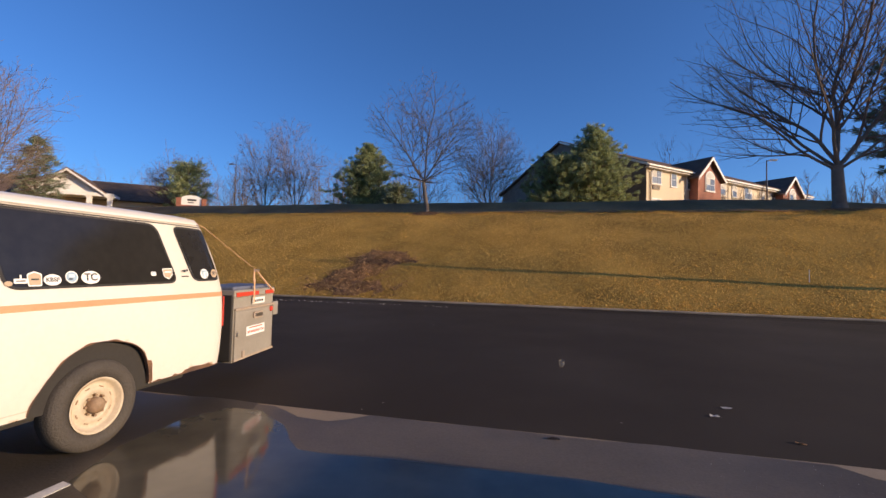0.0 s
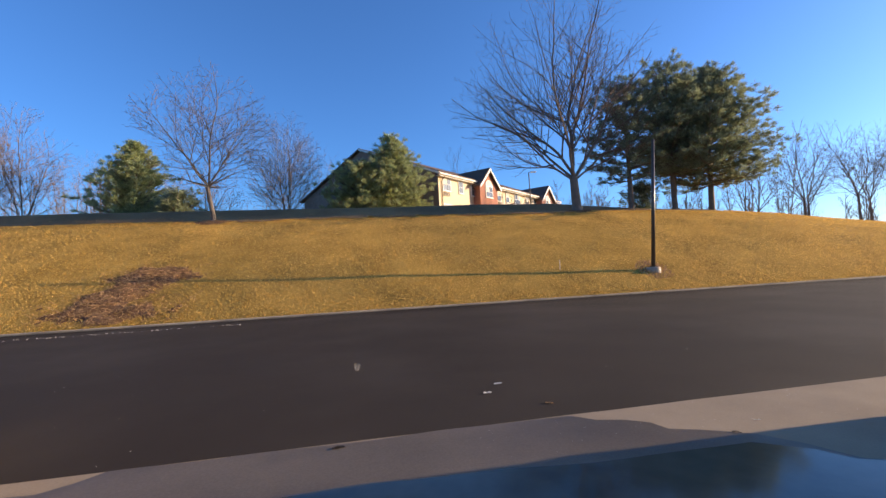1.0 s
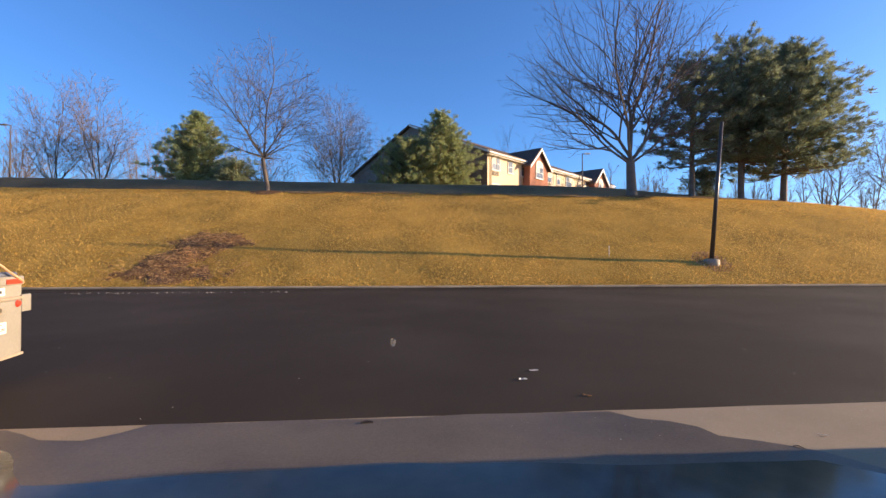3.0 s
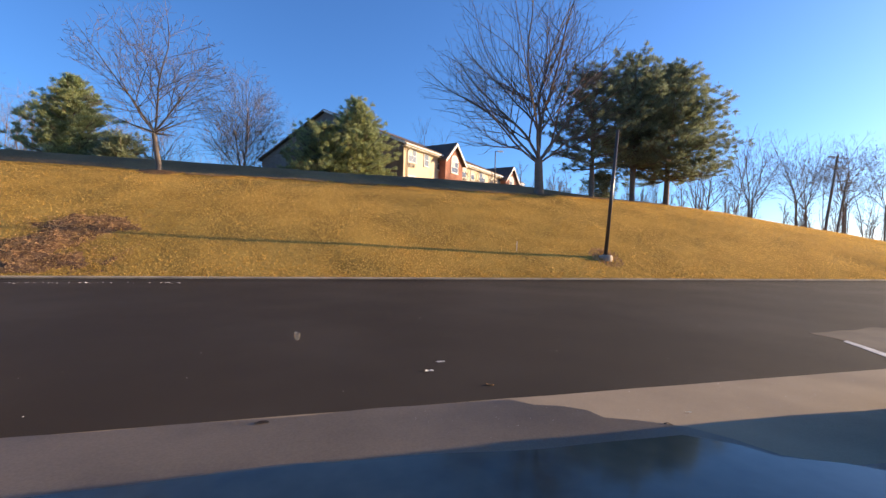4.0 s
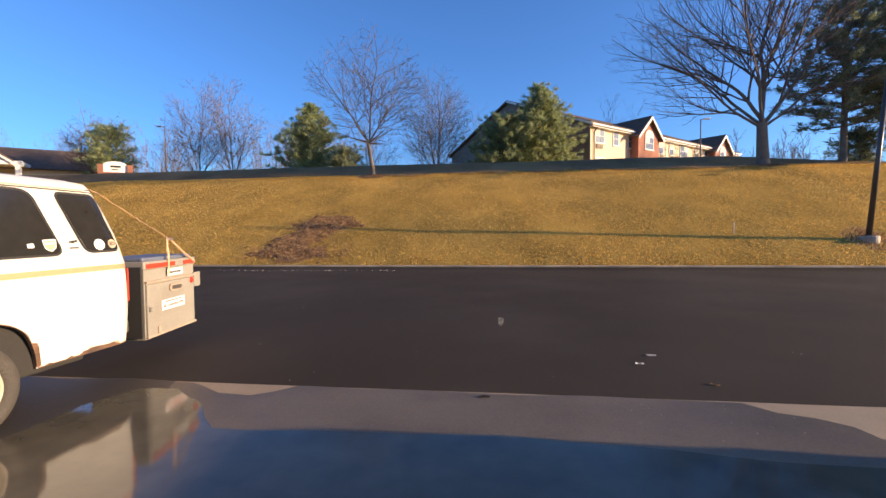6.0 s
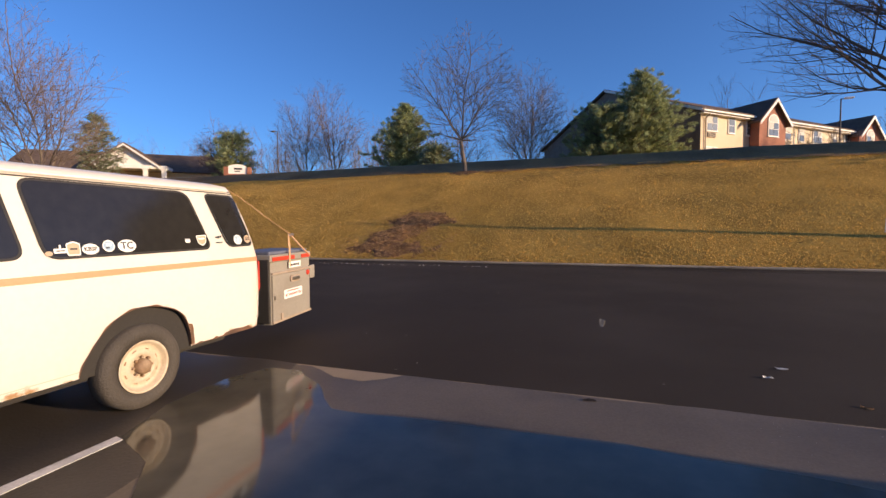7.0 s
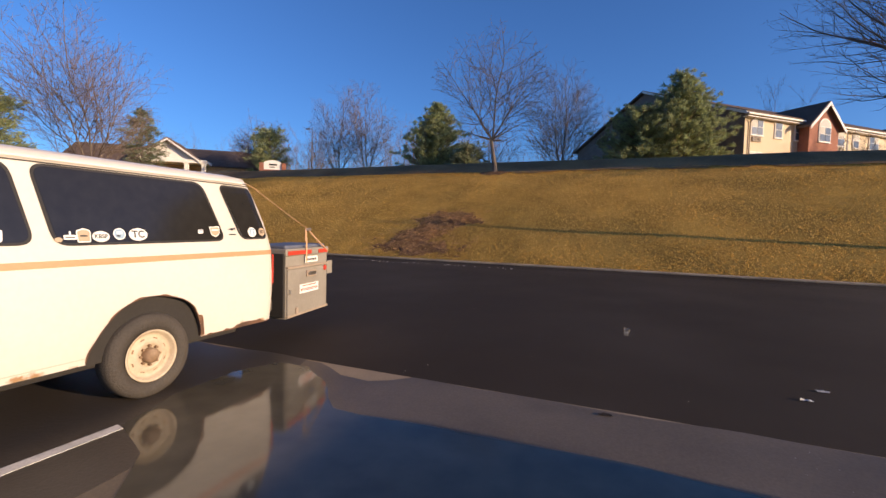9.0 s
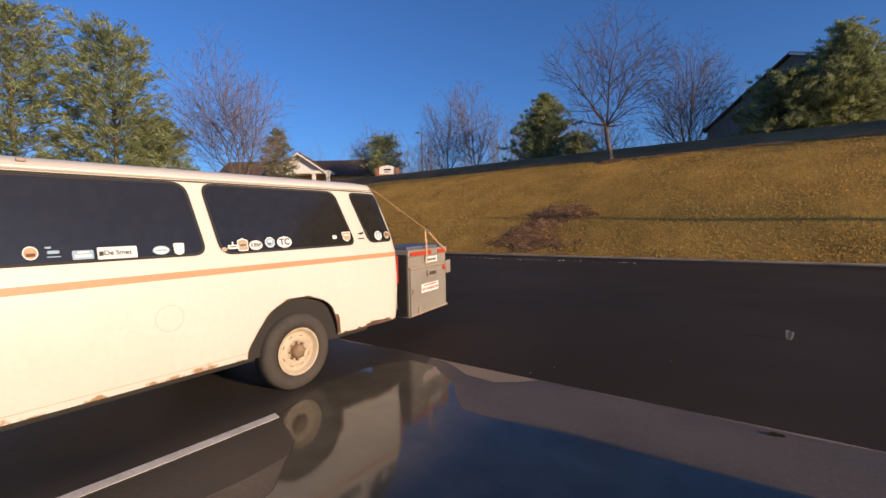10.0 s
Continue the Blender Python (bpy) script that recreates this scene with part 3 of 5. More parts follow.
rw = random.Random(77)
woods("far_woods", [(rw.uniform(-120, 30), rw.uniform(85, 115), 5.5) for _ in range(130)], 61, "distant leafless wood along the skyline", M_TWIGRED, (15, 21))
woods("right_woods", [(60 + 55 * rw.random() ** 1.0, 0, 0) and (xx, 45 + (xx - 45) * 0.12 + rw.uniform(-4, 8), 3.2) for xx in [rw.uniform(46, 105) for _ in range(34)]], 62,
      "leafless wood beyond the falling end of the bank", M_PALETWIG, (6, 12))
woods("left_woods", [(rw.uniform(-75, -22), rw.uniform(62, 78), 5.5) for _ in range(60)], 63, "distant leafless trees behind the left buildings", M_TWIGRED, (9, 14))
woods("saplings", [(rw.uniform(18, 48), rw.uniform(44, 60), 5.5) for _ in range(80)], 64, "thin bare saplings behind the pines", M_PALETWIG, (3, 6))


# ================= the house on the plateau =================
HX, HY, EAVE, RIDGE, BASE = 9.5, 46.7, 12.2, 17.0, 6.0
UX, UY = 0.741, 0.671
HOUSE_LEN, HOUSE_DEEP = 33.0, 23.4


def house():
    """Local frame: x along the front, y into the house, z up from the ground."""
    ob = thing("apartment_house", "two-storey cream apartment house with brick gables and brown roof", "house", at=Matrix.Translation((HX, HY, BASE)) @ Matrix.Rotation(math.atan2(UY, UX), 4, "Z"))
    e, rdg, dp, ln = EAVE - BASE, RIDGE - BASE, HOUSE_DEEP, HOUSE_LEN
    bm = bmesh.new()
    prof = [(0, 0), (dp, 0), (dp, e), (dp / 2, rdg), (0, e)]
    a = [bm.verts.new((0, y, z)) for y, z in prof]
    b = [bm.verts.new((ln, y, z)) for y, z in prof]
    bm.faces.new(a)
    bm.faces.new(b[::-1])
    for i in range(5):
        bm.faces.new((a[i], a[(i + 1) % 5], b[(i + 1) % 5], b[i]))
    part("wall", bm, M_SIDING, ob)
    part("end_wall", prism(prof, -0.05, -0.003, "x"), M_BROWNSIDE, ob, "brown facing of the gable end")
    s = (rdg - e) / (dp / 2)
    for sgn, name in ((1, "roof"), (-1, "roof")):
        pts = [(-0.5, e - 0.5 * s + 0.04), (dp / 2, rdg + 0.04), (dp / 2, rdg + 0.26), (-0.5, e - 0.5 * s + 0.26)]
        if sgn < 0:
            pts = [(dp - y, z) for y, z in pts]
        part(name, prism(pts, -0.4, ln + 0.4, "x"), M_SHINGLE, ob)
    part("gutter", box(ln + 0.8, 0.14, 0.16, ln / 2, -0.58, e - 0.5 * s - 0.06, 0.02), M_WHITE, ob, "white gutter")
    part("soffit", box(ln + 0.6, 0.5, 0.06, ln / 2, -0.27, e - 0.42), M_WHITE, ob)
    part("rake_board", prism([(-0.5, e - 0.5 * s - 0.05), (dp / 2, rdg - 0.05), (dp / 2, rdg + 0.2), (-0.5, e - 0.5 * s + 0.2)], -0.46, -0.40, "x"), M_WHITE, ob)
    part("corner_board", box(0.14, 0.14, e - 0.4, 0.03, 0.02, 0, 0.01), M_SIDING, ob)
    part("downspout", merge(rod((0.55, -0.1, 0), (0.55, -0.1, e - 0.75), 0.055, None, 8), rod((0.55, -0.1, e - 0.75), (0.55, -0.52, e - 0.42), 0.055, None, 8)), M_GREYMETAL, ob, "brown downspout")

    def window(x, z, w, h, y=0.0, arch=False):
        n = 2 if w > 1.1 else 1
        fr = box(w + 0.16, 0.10, h + 0.16, x, y - 0.03, z - 0.08, 0.01)
        if arch:
            fr = merge(fr, prism([(x + (w / 2 + 0.1) * math.cos(t), z + h + (w / 2 + 0.05) * math.sin(t)) for t in [math.pi * i / 10 for i in range(11)]], y - 0.08, y + 0.02, "y"))
        win = part("window", fr, M_WHITE, ob)
        for i in range(n):
            ww = w / n - 0.06
            cx = x - w / 2 + w / n * (i + 0.5)
            part("pane", box(ww, 0.02, h / 2 - 0.05, cx, y - 0.092, z + 0.02), M_WINGLASS, win)
            part("pane", box(ww, 0.02, h / 2 - 0.05, cx, y - 0.092, z + h / 2 + 0.02), M_BLIND if (i + int(x)) % 2 else M_WINGLASS, win)
        if arch:
            part("pane", prism([(x + (w / 2 - 0.08) * math.cos(t), z + h + 0.06 + (w / 2 - 0.1) * math.sin(t)) for t in [math.pi * i / 10 for i in range(11)]], y - 0.1, y - 0.085, "y"), M_BLIND, win)
        part("sill", box(w + 0.24, 0.16, 0.06, x, y - 0.06, z - 0.13, 0.01), M_WHITE, win)

    def ac(x, z, y=0.0):
        u = part("air_conditioner", box(1.05, 0.12, 0.42, x, y - 0.05, z, 0.015), M_GREYMETAL, ob, "brown wall air-conditioner sleeve")
        for i in range(5):
            part("louvre", box(0.95, 0.02, 0.03, x, y - 0.118, z + 0.06 + i * 0.07), M_DARK, u)

    up, lo = 4.4, 1.5
    for x, w in ((1.5, 1.4), (4.25, 0.85), (6.95, 0.9)):
        window(x, up, w, 1.35)
        window(x, lo, w, 1.35)
    ac(1.45, up - 0.62)
    ac(1.45, lo - 0.62)
    part("wall_lamp", box(0.35, 0.22, 0.16, 3.3, -0.1, 2.75, 0.03), M_WHITE, ob)
    for x, w in ((13.05, 1.0), (15.4, 0.85), (18.3, 1.5), (21.5, 0.9), (24.0, 0.9)):
        window(x, up, w, 1.35)
        window(x, lo, w, 1.35)
    for x in (13.05, 18.3):
        ac(x, up - 0.62)
    # brick gables standing out from the front
    for gx, wid in ((9.0, 4.1), (26.7, 4.3)):
        h0, h1, pr = e - 0.45, e + 1.50, 0.95
        g = part("brick_gable", prism([(gx - wid / 2, 0), (gx + wid / 2, 0), (gx + wid / 2, h0), (gx, h1), (gx - wid / 2, h0)], -pr, 6.0, "y"), M_BRICK, ob, "red brick gable bay")
        sl = (h1 - h0) / (wid / 2)
        for sd in (-1, 1):
            q = [(gx, h1 + 0.05), (gx + sd * (wid / 2 + 0.45), h0 - 0.45 * sl + 0.05), (gx + sd * (wid / 2 + 0.45), h0 - 0.45 * sl + 0.25), (gx, h1 + 0.25)]
            part("roof", prism(q, -pr - 0.35, 7.5, "y"), M_SHINGLE, g)
            q = [(gx, h1 - 0.15), (gx + sd * (wid / 2 + 0.45), h0 - 0.45 * sl - 0.15), (gx + sd * (wid / 2 + 0.45), h0 - 0.45 * sl + 0.16), (gx, h1 + 0.16)]
            part("rake_board", prism(q, -pr - 0.42, -pr - 0.36, "y"), M_WHITE, g)
        window(gx, up - 0.1, 1.5, 1.3, -pr, True)
        window(gx, lo, 1.5, 1.35, -pr)
    # gable-end windows
    part("end_vent", box(0.08, 1.2, 0.9, -0.04, dp / 2, rdg - 2.2, 0.02), M_WHITE, ob)


house()


def porch_house():
    """Low dark-roofed building with a white gabled porch, seen over the van."""
    ob = thing("porch_house", "low building with dark roof and white gabled porch", "house", at=Matrix.Translation((-57.0, 41.8, 6.9)) @ Matrix.Rotation(radians(38), 4, "Z"))
    part("wall", box(23, 9, 2.6, -1.5, 8, 0), M_SIDING, ob)
    part("roof", prism([(2.6, 2.5), (13.4, 2.5), (8, 5.6)], -14, 11, "x"), M_SHINGLE, ob)
    part("porch_beam", box(9.4, 3.6, 0.45, 0, 1.4, 2.5, 0.03), M_WHITE, ob)
    part("porch_gable", prism([(-3.6, 2.95), (3.6, 2.95), (0, 5.5)], 0.2, 3.2, "y"), M_WHITE, ob)
    for sd in (-1, 1):
        part("porch_roof", prism([(0, 5.55), (sd * 4.0, 2.75), (sd * 4.0, 2.95), (0, 5.78)], -0.6, 6.5, "y"), M_SHINGLE, ob)
        part("rake_board", prism([(0, 5.35), (sd * 4.0, 2.55), (sd * 4.0, 2.80), (0, 5.62)], -0.68, -0.6, "y"), M_WHITE, ob)
    for x in (-4.3, -2.2, 2.2, 4.3):
        part("column", merge(box(0.5, 0.5, 2.5, x, 0, 0, 0.03), box(0.7, 0.7, 0.15, x, 0, 2.35, 0.02)), M_WHITE, ob)


porch_house()


def lot_sign():
    ob = thing("entrance_sign", "white arched entrance sign between brick posts", "sign", at=Matrix.Translation((-39.1, 42.0, 6.3)) @ Matrix.Rotation(radians(35), 4, "Z"))
    arc = [(-1.0, 1.6), (1.0, 1.6), (1.0, 2.35)] + [(1.0 * math.cos(t), 2.35 + 0.38 * math.sin(t)) for t in [math.pi * i / 12 for i in range(1, 12)]] + [(-1.0, 2.35)]
    part("board", prism(arc, -0.08, 0.08, "y"), M_PAPER, ob)
    part("base", box(2.1, 0.5, 1.6, 0, 0, 0, 0.03), M_BRICK, ob)
    for x in (-1.25, 1.25):
        part("post", box(0.45, 0.5, 2.4, x, 0, 0, 0.03), M_BRICK, ob)
    part("text_bar", box(0.9, 0.02, 0.2, 0.05, -0.095, 2.1), M_INK, ob)
    part("text_bar", box(0.6, 0.02, 0.1, -0.05, -0.095, 1.85), M_INK, ob)


lot_sign()


# ================= posts =================
def lamp_post(x, y, z0, z1, arm, label, head):
    ob = thing("street_lamp", label, "street lamp")
    ob.location = (x, y, z0)
    h = z1 - z0
    part("pole", rod((0, 0, -0.3), (0, 0, h), 0.10, 0.06, 10), M_POLE, ob)
    part("arm", rod((0, 0, h - 0.06), (arm, 0, h), 0.04, None, 8), M_POLE, ob)
    part("head", box(0.75, 0.36, 0.16, arm + (0.3 if arm > 0 else -0.3), 0, h - 0.06, 0.04), head, ob)
    return ob


# the near lamp's head is pale all over to paint in the sun's glint
lamp_post(23.8, 56.0, 6.4, 14.3, 0.35, "dark car-park lamp, its box head coloured pale for the sun's glint", M_LENS_GLINT)
lamp_post(-47.9, 60.0, 6.4, 17.1, -0.5, "tall thin car-park lamp far off", M_POLE)


def stub_pole():
    """The lamp pole without a head on the bank, leaning slightly, in a concrete foot."""
    ob = thing("lamp_pole", "bare round bronze lamp pole leaning on a concrete foot", "pole")
    ob.location = (14.98, 19.95, 0.0)
    z = terrain(14.98, 19.95)
    b = Vector((0, 0, z + 0.16))
    t = Vector((0.54, 0.03, 7.66))
    d = (t - b)
    q = d.to_track_quat("Z", "Y").to_matrix().to_4x4()
    part("shaft", rod(b, t, 0.10, 0.075, 20), M_POLE, ob, smooth=True)
    part("base_plate", box(0.34, 0.34, 0.05, 0, 0, z + 0.14, 0.01), M_POLE, ob)
    part("foot", lathe([(0.0, -0.3), (0.34, -0.3), (0.34, z + 0.12), (0.31, z + 0.16), (0.0, z + 0.16)], 24), M_GREYMETAL, ob, "round brown-stained concrete foot")
    rng = random.Random(3)
    v, f = [], []
    for _ in range(260):
        a, r = rng.uniform(0, 6.28), rng.uniform(0.34, 0.85)
        x, y = math.cos(a) * r, math.sin(a) * r
        p = Vector((x, y, terrain(14.98 + x, 19.95 + y)))
        k = len(v)
        h = rng.uniform(0.08, 0.24)
        v += [p + Vector((-0.03, 0, 0)), p + Vector((0.03, 0, 0)), p + Vector((rng.gauss(0, 0.06), rng.gauss(0, 0.06), h))]
        f.append((k, k + 1, k + 2))
    tagged(mesh_object("weeds", [tuple(Vector(q) + Vector((14.98, 19.95, 0))) for q in v], f, M_STICK), "dead weeds round the pole foot", "weeds", kind="stuff")


stub_pole()


def utility_pole(x, y, z0, z1, label):
    ob = thing("utility_pole", label, "utility pole")
    ob.location = (x, y, z0)
    h = z1 - z0
    part("shaft", rod((-0.9, 0, -0.4), (1.1, 0, h), 0.17, 0.12, 8), M_BARK, ob)
    for k in (0.35, 1.6):
        part("crossarm", box(3.6, 0.12, 0.12, 1.1 - k * 0.19, -0.15, h - k), M_BARK, ob)


utility_pole(62.0, 40.0, 3.4, 13.9, "wooden utility pole with two crossarms")
utility_pole(73.5, 46.0, 3.4, 12.4, "wooden utility pole with two crossarms")

stake = thing("marker_stake", "thin white marker stake in the grass", "stake")
stake.location = (10.25, 20.5, terrain(10.25, 20.5))
part("shaft", rod((0, 0, -0.1), (0.01, 0, 0.5), 0.014, None, 6), M_PAPER, stake)


# ================= the van =================
VC = -4.43
ARCHES = ((3.05, 0.505, 0.49), (-0.52, 0.50, 0.48))


def rear(z):
    return 4.59 if z < 1.25 else 4.59 - 0.10 * (z - 1.25) - 0.30 * (z - 1.25) ** 2


def front(z):
    return -1.35 if z < 1.17 else -0.55 + 0.78 * (z - 1.2)


def side(y, z):
    x = -3.43 - 0.035 * ((z - 0.9) / 0.45) ** 2 if z < 1.25 else -3.451 - 0.20 * (z - 1.25)
    r = 0.22
    for end, s in ((rear(z), 1), (front(z), -1)):
        t = (y - (end - s * r)) * s / r
        if t > 0:
            x -= r * (1 - math.sqrt(max(0.0, 1 - min(t, 1) ** 2)))
    return x


def arch_r(t):
    """How far the wheel opening departs from an ellipse: squarer towards the rear, cut straighter towards the front."""
    return 1 + 0.055 * math.exp(-((t - 0.80) / 0.30) ** 2) - 0.055 * math.exp(-((t - 2.55) / 0.40) ** 2)


def van_body():
    zs = [0.42 + 0.036 * i for i in range(21)] + [1.17, 1.2, 1.26, 1.4, 1.55, 1.7, 1.85, 1.94, 1.985]
    ss = [0, 0.008, 0.016, 0.025, 0.036] + [0.036 + (0.962 - 0.036) * i / 130 for i in range(1, 131)] + [0.972, 0.981, 0.989, 0.995, 1.0]
    bm = bmesh.new()
    rings = []
    for s in ss:
        half = []
        for z in zs:
            y = front(z) + s * (rear(z) - front(z))
            half.append((side(y, z), y, z))
        x0 = half[-1][0]
        y = half[-1][1]
        half += [(x0 - 0.05, y, 2.035), (x0 - 0.22, y - 0.03 * s, 2.072), (x0 - 0.5, y - 0.04 * s, 2.095)]
        rings.append([bm.verts.new(p) for p in half] + [bm.verts.new((2 * VC - p[0], p[1], p[2])) for p in half[::-1]])
    n = len(rings[0])
    for a, b in zip(rings, rings[1:]):
        for i in range(n - 1):
            bm.faces.new((a[i], a[i + 1], b[i + 1], b[i]))
    for ring in (rings[0], rings[-1]):
        for i in range(n // 2 - 1):
            bm.faces.new((ring[i], ring[i + 1], ring[n - 2 - i], ring[n - 1 - i]))

    def inside(v):
        return any(math.hypot((v.co.y - cy) / a, (v.co.z - 0.40) / b) < arch_r(math.atan2((v.co.z - 0.40) / b, (v.co.y - cy) / a)) for cy, a, b in ARCHES)

    ins = {v: inside(v) for v in bm.verts}
    gone = [f for f in bm.faces if all(ins[v] for v in f.verts)]
    bmesh.ops.delete(bm, geom=gone, context="FACES")
    for v in [v for v in bm.verts if v.is_valid and ins.get(v)]:
        for cy, a, b in ARCHES:
            u, w = (v.co.y - cy) / a, (v.co.z - 0.40) / b
            d = math.hypot(u, w) / arch_r(math.atan2(w, u))
            if 0 < d < 1:
                v.co.y, v.co.z = cy + u / d * a, max(0.42, 0.40 + w / d * b)
    return bm


van = thing("passenger_van", "old cream-white passenger van, rusty, with an orange stripe", "van")
part("body", van_body(), M_VAN, van, smooth=True)
part("underbody", box(1.7, 5.2, 0.22, VC, 1.5, 0.34, 0.03), M_DARK, van)
for cy, a, b in ARCHES:
    for sx in (-1, 1):
        part("wheel_well", prism([(cy + (a * arch_r(t) + 0.03) * math.cos(t), 0.40 + (b * arch_r(t) + 0.03) * math.sin(t)) for t in [math.pi * i / 16 for i in range(17)]],
                                 VC + sx * 0.45, VC + sx * 0.93, "x"), M_DARK, van)


def arch_rust():
    """Rusted ragged lip round the rear wheel arch and along the sill behind it."""
    cy, a, b = ARCHES[0]
    bm = bmesh.new()
    prev = None
    for i in range(61):
        t = math.pi * (0.02 + 0.96 * i / 60)
        w = 0.006 + 0.018 * max(0, noise.noise((i * 0.22, 2, 7)) + 0.15) + (0.03 if i < 9 else 0)
        k = arch_r(t)
        y0, z0 = cy + a * k * math.cos(t), 0.40 + b * k * math.sin(t)
        y1, z1 = cy + (a * k + w) * math.cos(t), 0.40 + (b * k + w) * math.sin(t)
        p = [bm.verts.new((side(y0, z0) - 0.03, y0, z0)), bm.verts.new((side(y0, z0) + 0.004, y0, z0)), bm.verts.new((side(y1, z1) + 0.003, y1, z1))]
        if prev:
            bm.faces.new((prev[0], prev[1], p[1], p[0]))
            bm.faces.new((prev[1], prev[2], p[2], p[1]))
        prev = p
    prev = None
    for i in range(50):
        y = 3.56 + 0.96 * i / 49
        h = 0.010 + 0.025 * max(0, noise.noise((i * 0.3, 5, 1))) + 0.10 * math.exp(-((y - 4.24) / 0.07) ** 2) + 0.04 * math.exp(-((y - 4.08) / 0.10) ** 2)
        p = [bm.verts.new((side(y, 0.425) - 0.02, y, 0.415)), bm.verts.new((side(y, 0.43) + 0.004, y, 0.42)), bm.verts.new((side(y, 0.45) + 0.003, y, 0.42 + h))]
        if prev:
            bm.faces.new((prev[0], prev[1], p[1], p[0]))
            bm.faces.new((prev[1], prev[2], p[2], p[1]))
        prev = p
    return bm


part("rust_lip", arch_rust(), M_RUST, van, "ragged rust round the wheel arch")


def rounded(corners, r, k=6):
    """A closed outline through corners (in order) with rounded corners."""
    out = []
    n = len(corners)
    for i in range(n):
        p, a, b = Vector(corners[i]), Vector(corners[i - 1]), Vector(corners[(i + 1) % n])
        u, v = (a - p).normalized(), (b - p).normalized()
        s, e = p + u * r, p + v * r
        for j in range(k + 1):
            t = j / k
            out.append((s * (1 - t) ** 2 + p * 2 * t * (1 - t) + e * t * t)[:])
    return out


def on_side(outline, lift, rings=5, inner=0.0):
    """A skin over the van's side within an outline in (y, z); inner > 0 leaves a hole of that scale."""
    bm = bmesh.new()
    cy = sum(p[0] for p in outline) / len(outline)
    cz = sum(p[1] for p in outline) / len(outline)
    prev = None
    for j in range(rings + 1):
        s = 1 - (1 - inner) * j / rings
        if s < 1e-6:
            c = bm.verts.new((side(cy, cz) + lift, cy, cz))
            for i in range(len(prev)):
                bm.faces.new((prev[i], prev[(i + 1) % len(prev)], c))
            break
        ring = []
        for y, z in outline:
            yy, zz = cy + (y - cy) * s, cz + (z - cz) * s
            ring.append(bm.verts.new((side(yy, zz) + lift, yy, zz)))
        if prev:
            for i in range(len(ring)):
                k = (i + 1) % len(ring)
                bm.faces.new((prev[i], prev[k], ring[k], ring[i]))
        prev = ring
    return bm


WINDOWS = [("side_window", [(0.96, 1.38), (2.235, 1.375), (2.13, 1.925), (0.905, 1.925)], 0.09),
           ("side_window", [(2.385, 1.365), (3.835, 1.375), (3.635, 1.92), (2.28, 1.925)], 0.09),
           ("rear_quarter_window", [(4.075, 1.385), (4.425, 1.39), (4.266, 1.915), (3.865, 1.92)], 0.07),
           ("front_door_window", [(-0.15, 1.36), (0.72, 1.38), (0.72, 1.94), (0.15, 1.94)], 0.06)]
GLASSES = []
for nm, cs, r in WINDOWS:
    w = part(nm, on_side(rounded(cs, r), 0.007), M_VANGLASS, van, "dark tinted glass")
    cyy, czz = sum(c[0] for c in cs) / 4, sum(c[1] for c in cs) / 4
    big = [(y + (0.022 if y > cyy else -0.022), z + (0.02 if z > czz else -0.02)) for y, z in cs]
    part("seal", on_side(rounded(big, r + 0.02), 0.004, 1, 0.90), M_RUBBER, w)
    GLASSES.append(w)
part("windscreen", prism([(2 * VC + 3.75, 0), (-3.75, 0), (-3.82, 0.8), (2 * VC + 3.82, 0.8)], -0.004, 0.004, "z"), M_VANGLASS, van).matrix_basis = pose(0, -0.55 - 0.02, 1.25, 52)


def band(z0, z1, y0, y1, lift):
    bm = bmesh.new()
    prev = None
    for i in range(121):
        y = y0 + (y1 - y0) * i / 120
        p = [bm.verts.new((side(y, z) + lift, y, z)) for z in (z0, (z0 + z1) / 2, z1)]
        if prev:
            bm.faces.new((prev[0], prev[1], p[1], p[0]))
            bm.faces.new((prev[1], prev[2], p[2], p[1]))
        prev = p
    return bm


part("drip_groove", band(1.970, 1.980, 0.0, 4.31, 0.002), M_RUBBER, van, "dark drip groove under the roof edge")
part("sill_seam", band(0.468, 0.476, -0.02, 2.56, 0.0025), M_VANSEAM, van, "rusty crease along the sill")
part("stripe", band(1.192, 1.242, -1.2, 4.535, 0.003), M_ORANGE, van, "faded orange stripe")


def sweep(pts, r, n=6):
    """One bent round rail through points."""
    bm = bmesh.new()
    prev = None
    for i, p in enumerate(pts):
        d = (pts[min(i + 1, len(pts) - 1)] - pts[max(i - 1, 0)]).normalized()
        u = d.orthogonal().normalized()
        v = d.cross(u)
        ring = [bm.verts.new(p + (u * math.cos(2 * math.pi * k / n) + v * math.sin(2 * math.pi * k / n)) * r) for k in range(n)]
        if prev:
            for k in range(n):
                bm.faces.new((prev[k], prev[(k + 1) % n], ring[(k + 1) % n], ring[k]))
        prev = ring
    return bm


def gutter():
    pts = [Vector((side(y, 2.0) + 0.012, y, 1.98)) for y in [0.1 + (4.33 - 0.1) * i / 24 for i in range(25)]]
    return sweep(pts, 0.016)


part("drip_rail", gutter(), M_VANWHITE, van)
# the drip rail's shadow, drawn as a thin black band on the body
part("rail_shadow_band", band(1.946, 1.957, 0.1, 4.31, 0.003), M_RUBBER, van)
part("roof_clip", box(0.025, 0.05, 0.02, -3.62, 1.2, 2.02, 0.005), M_GREYMETAL, van)
part("fuel_flap", on_side([(1.93 + 0.10 * math.cos(t), 0.90 + 0.10 * math.sin(t)) for t in [2 * math.pi * i / 28 for i in range(28)]], 0.002, 1, 0.965), M_VANSEAM, van, "round fuel flap outline")


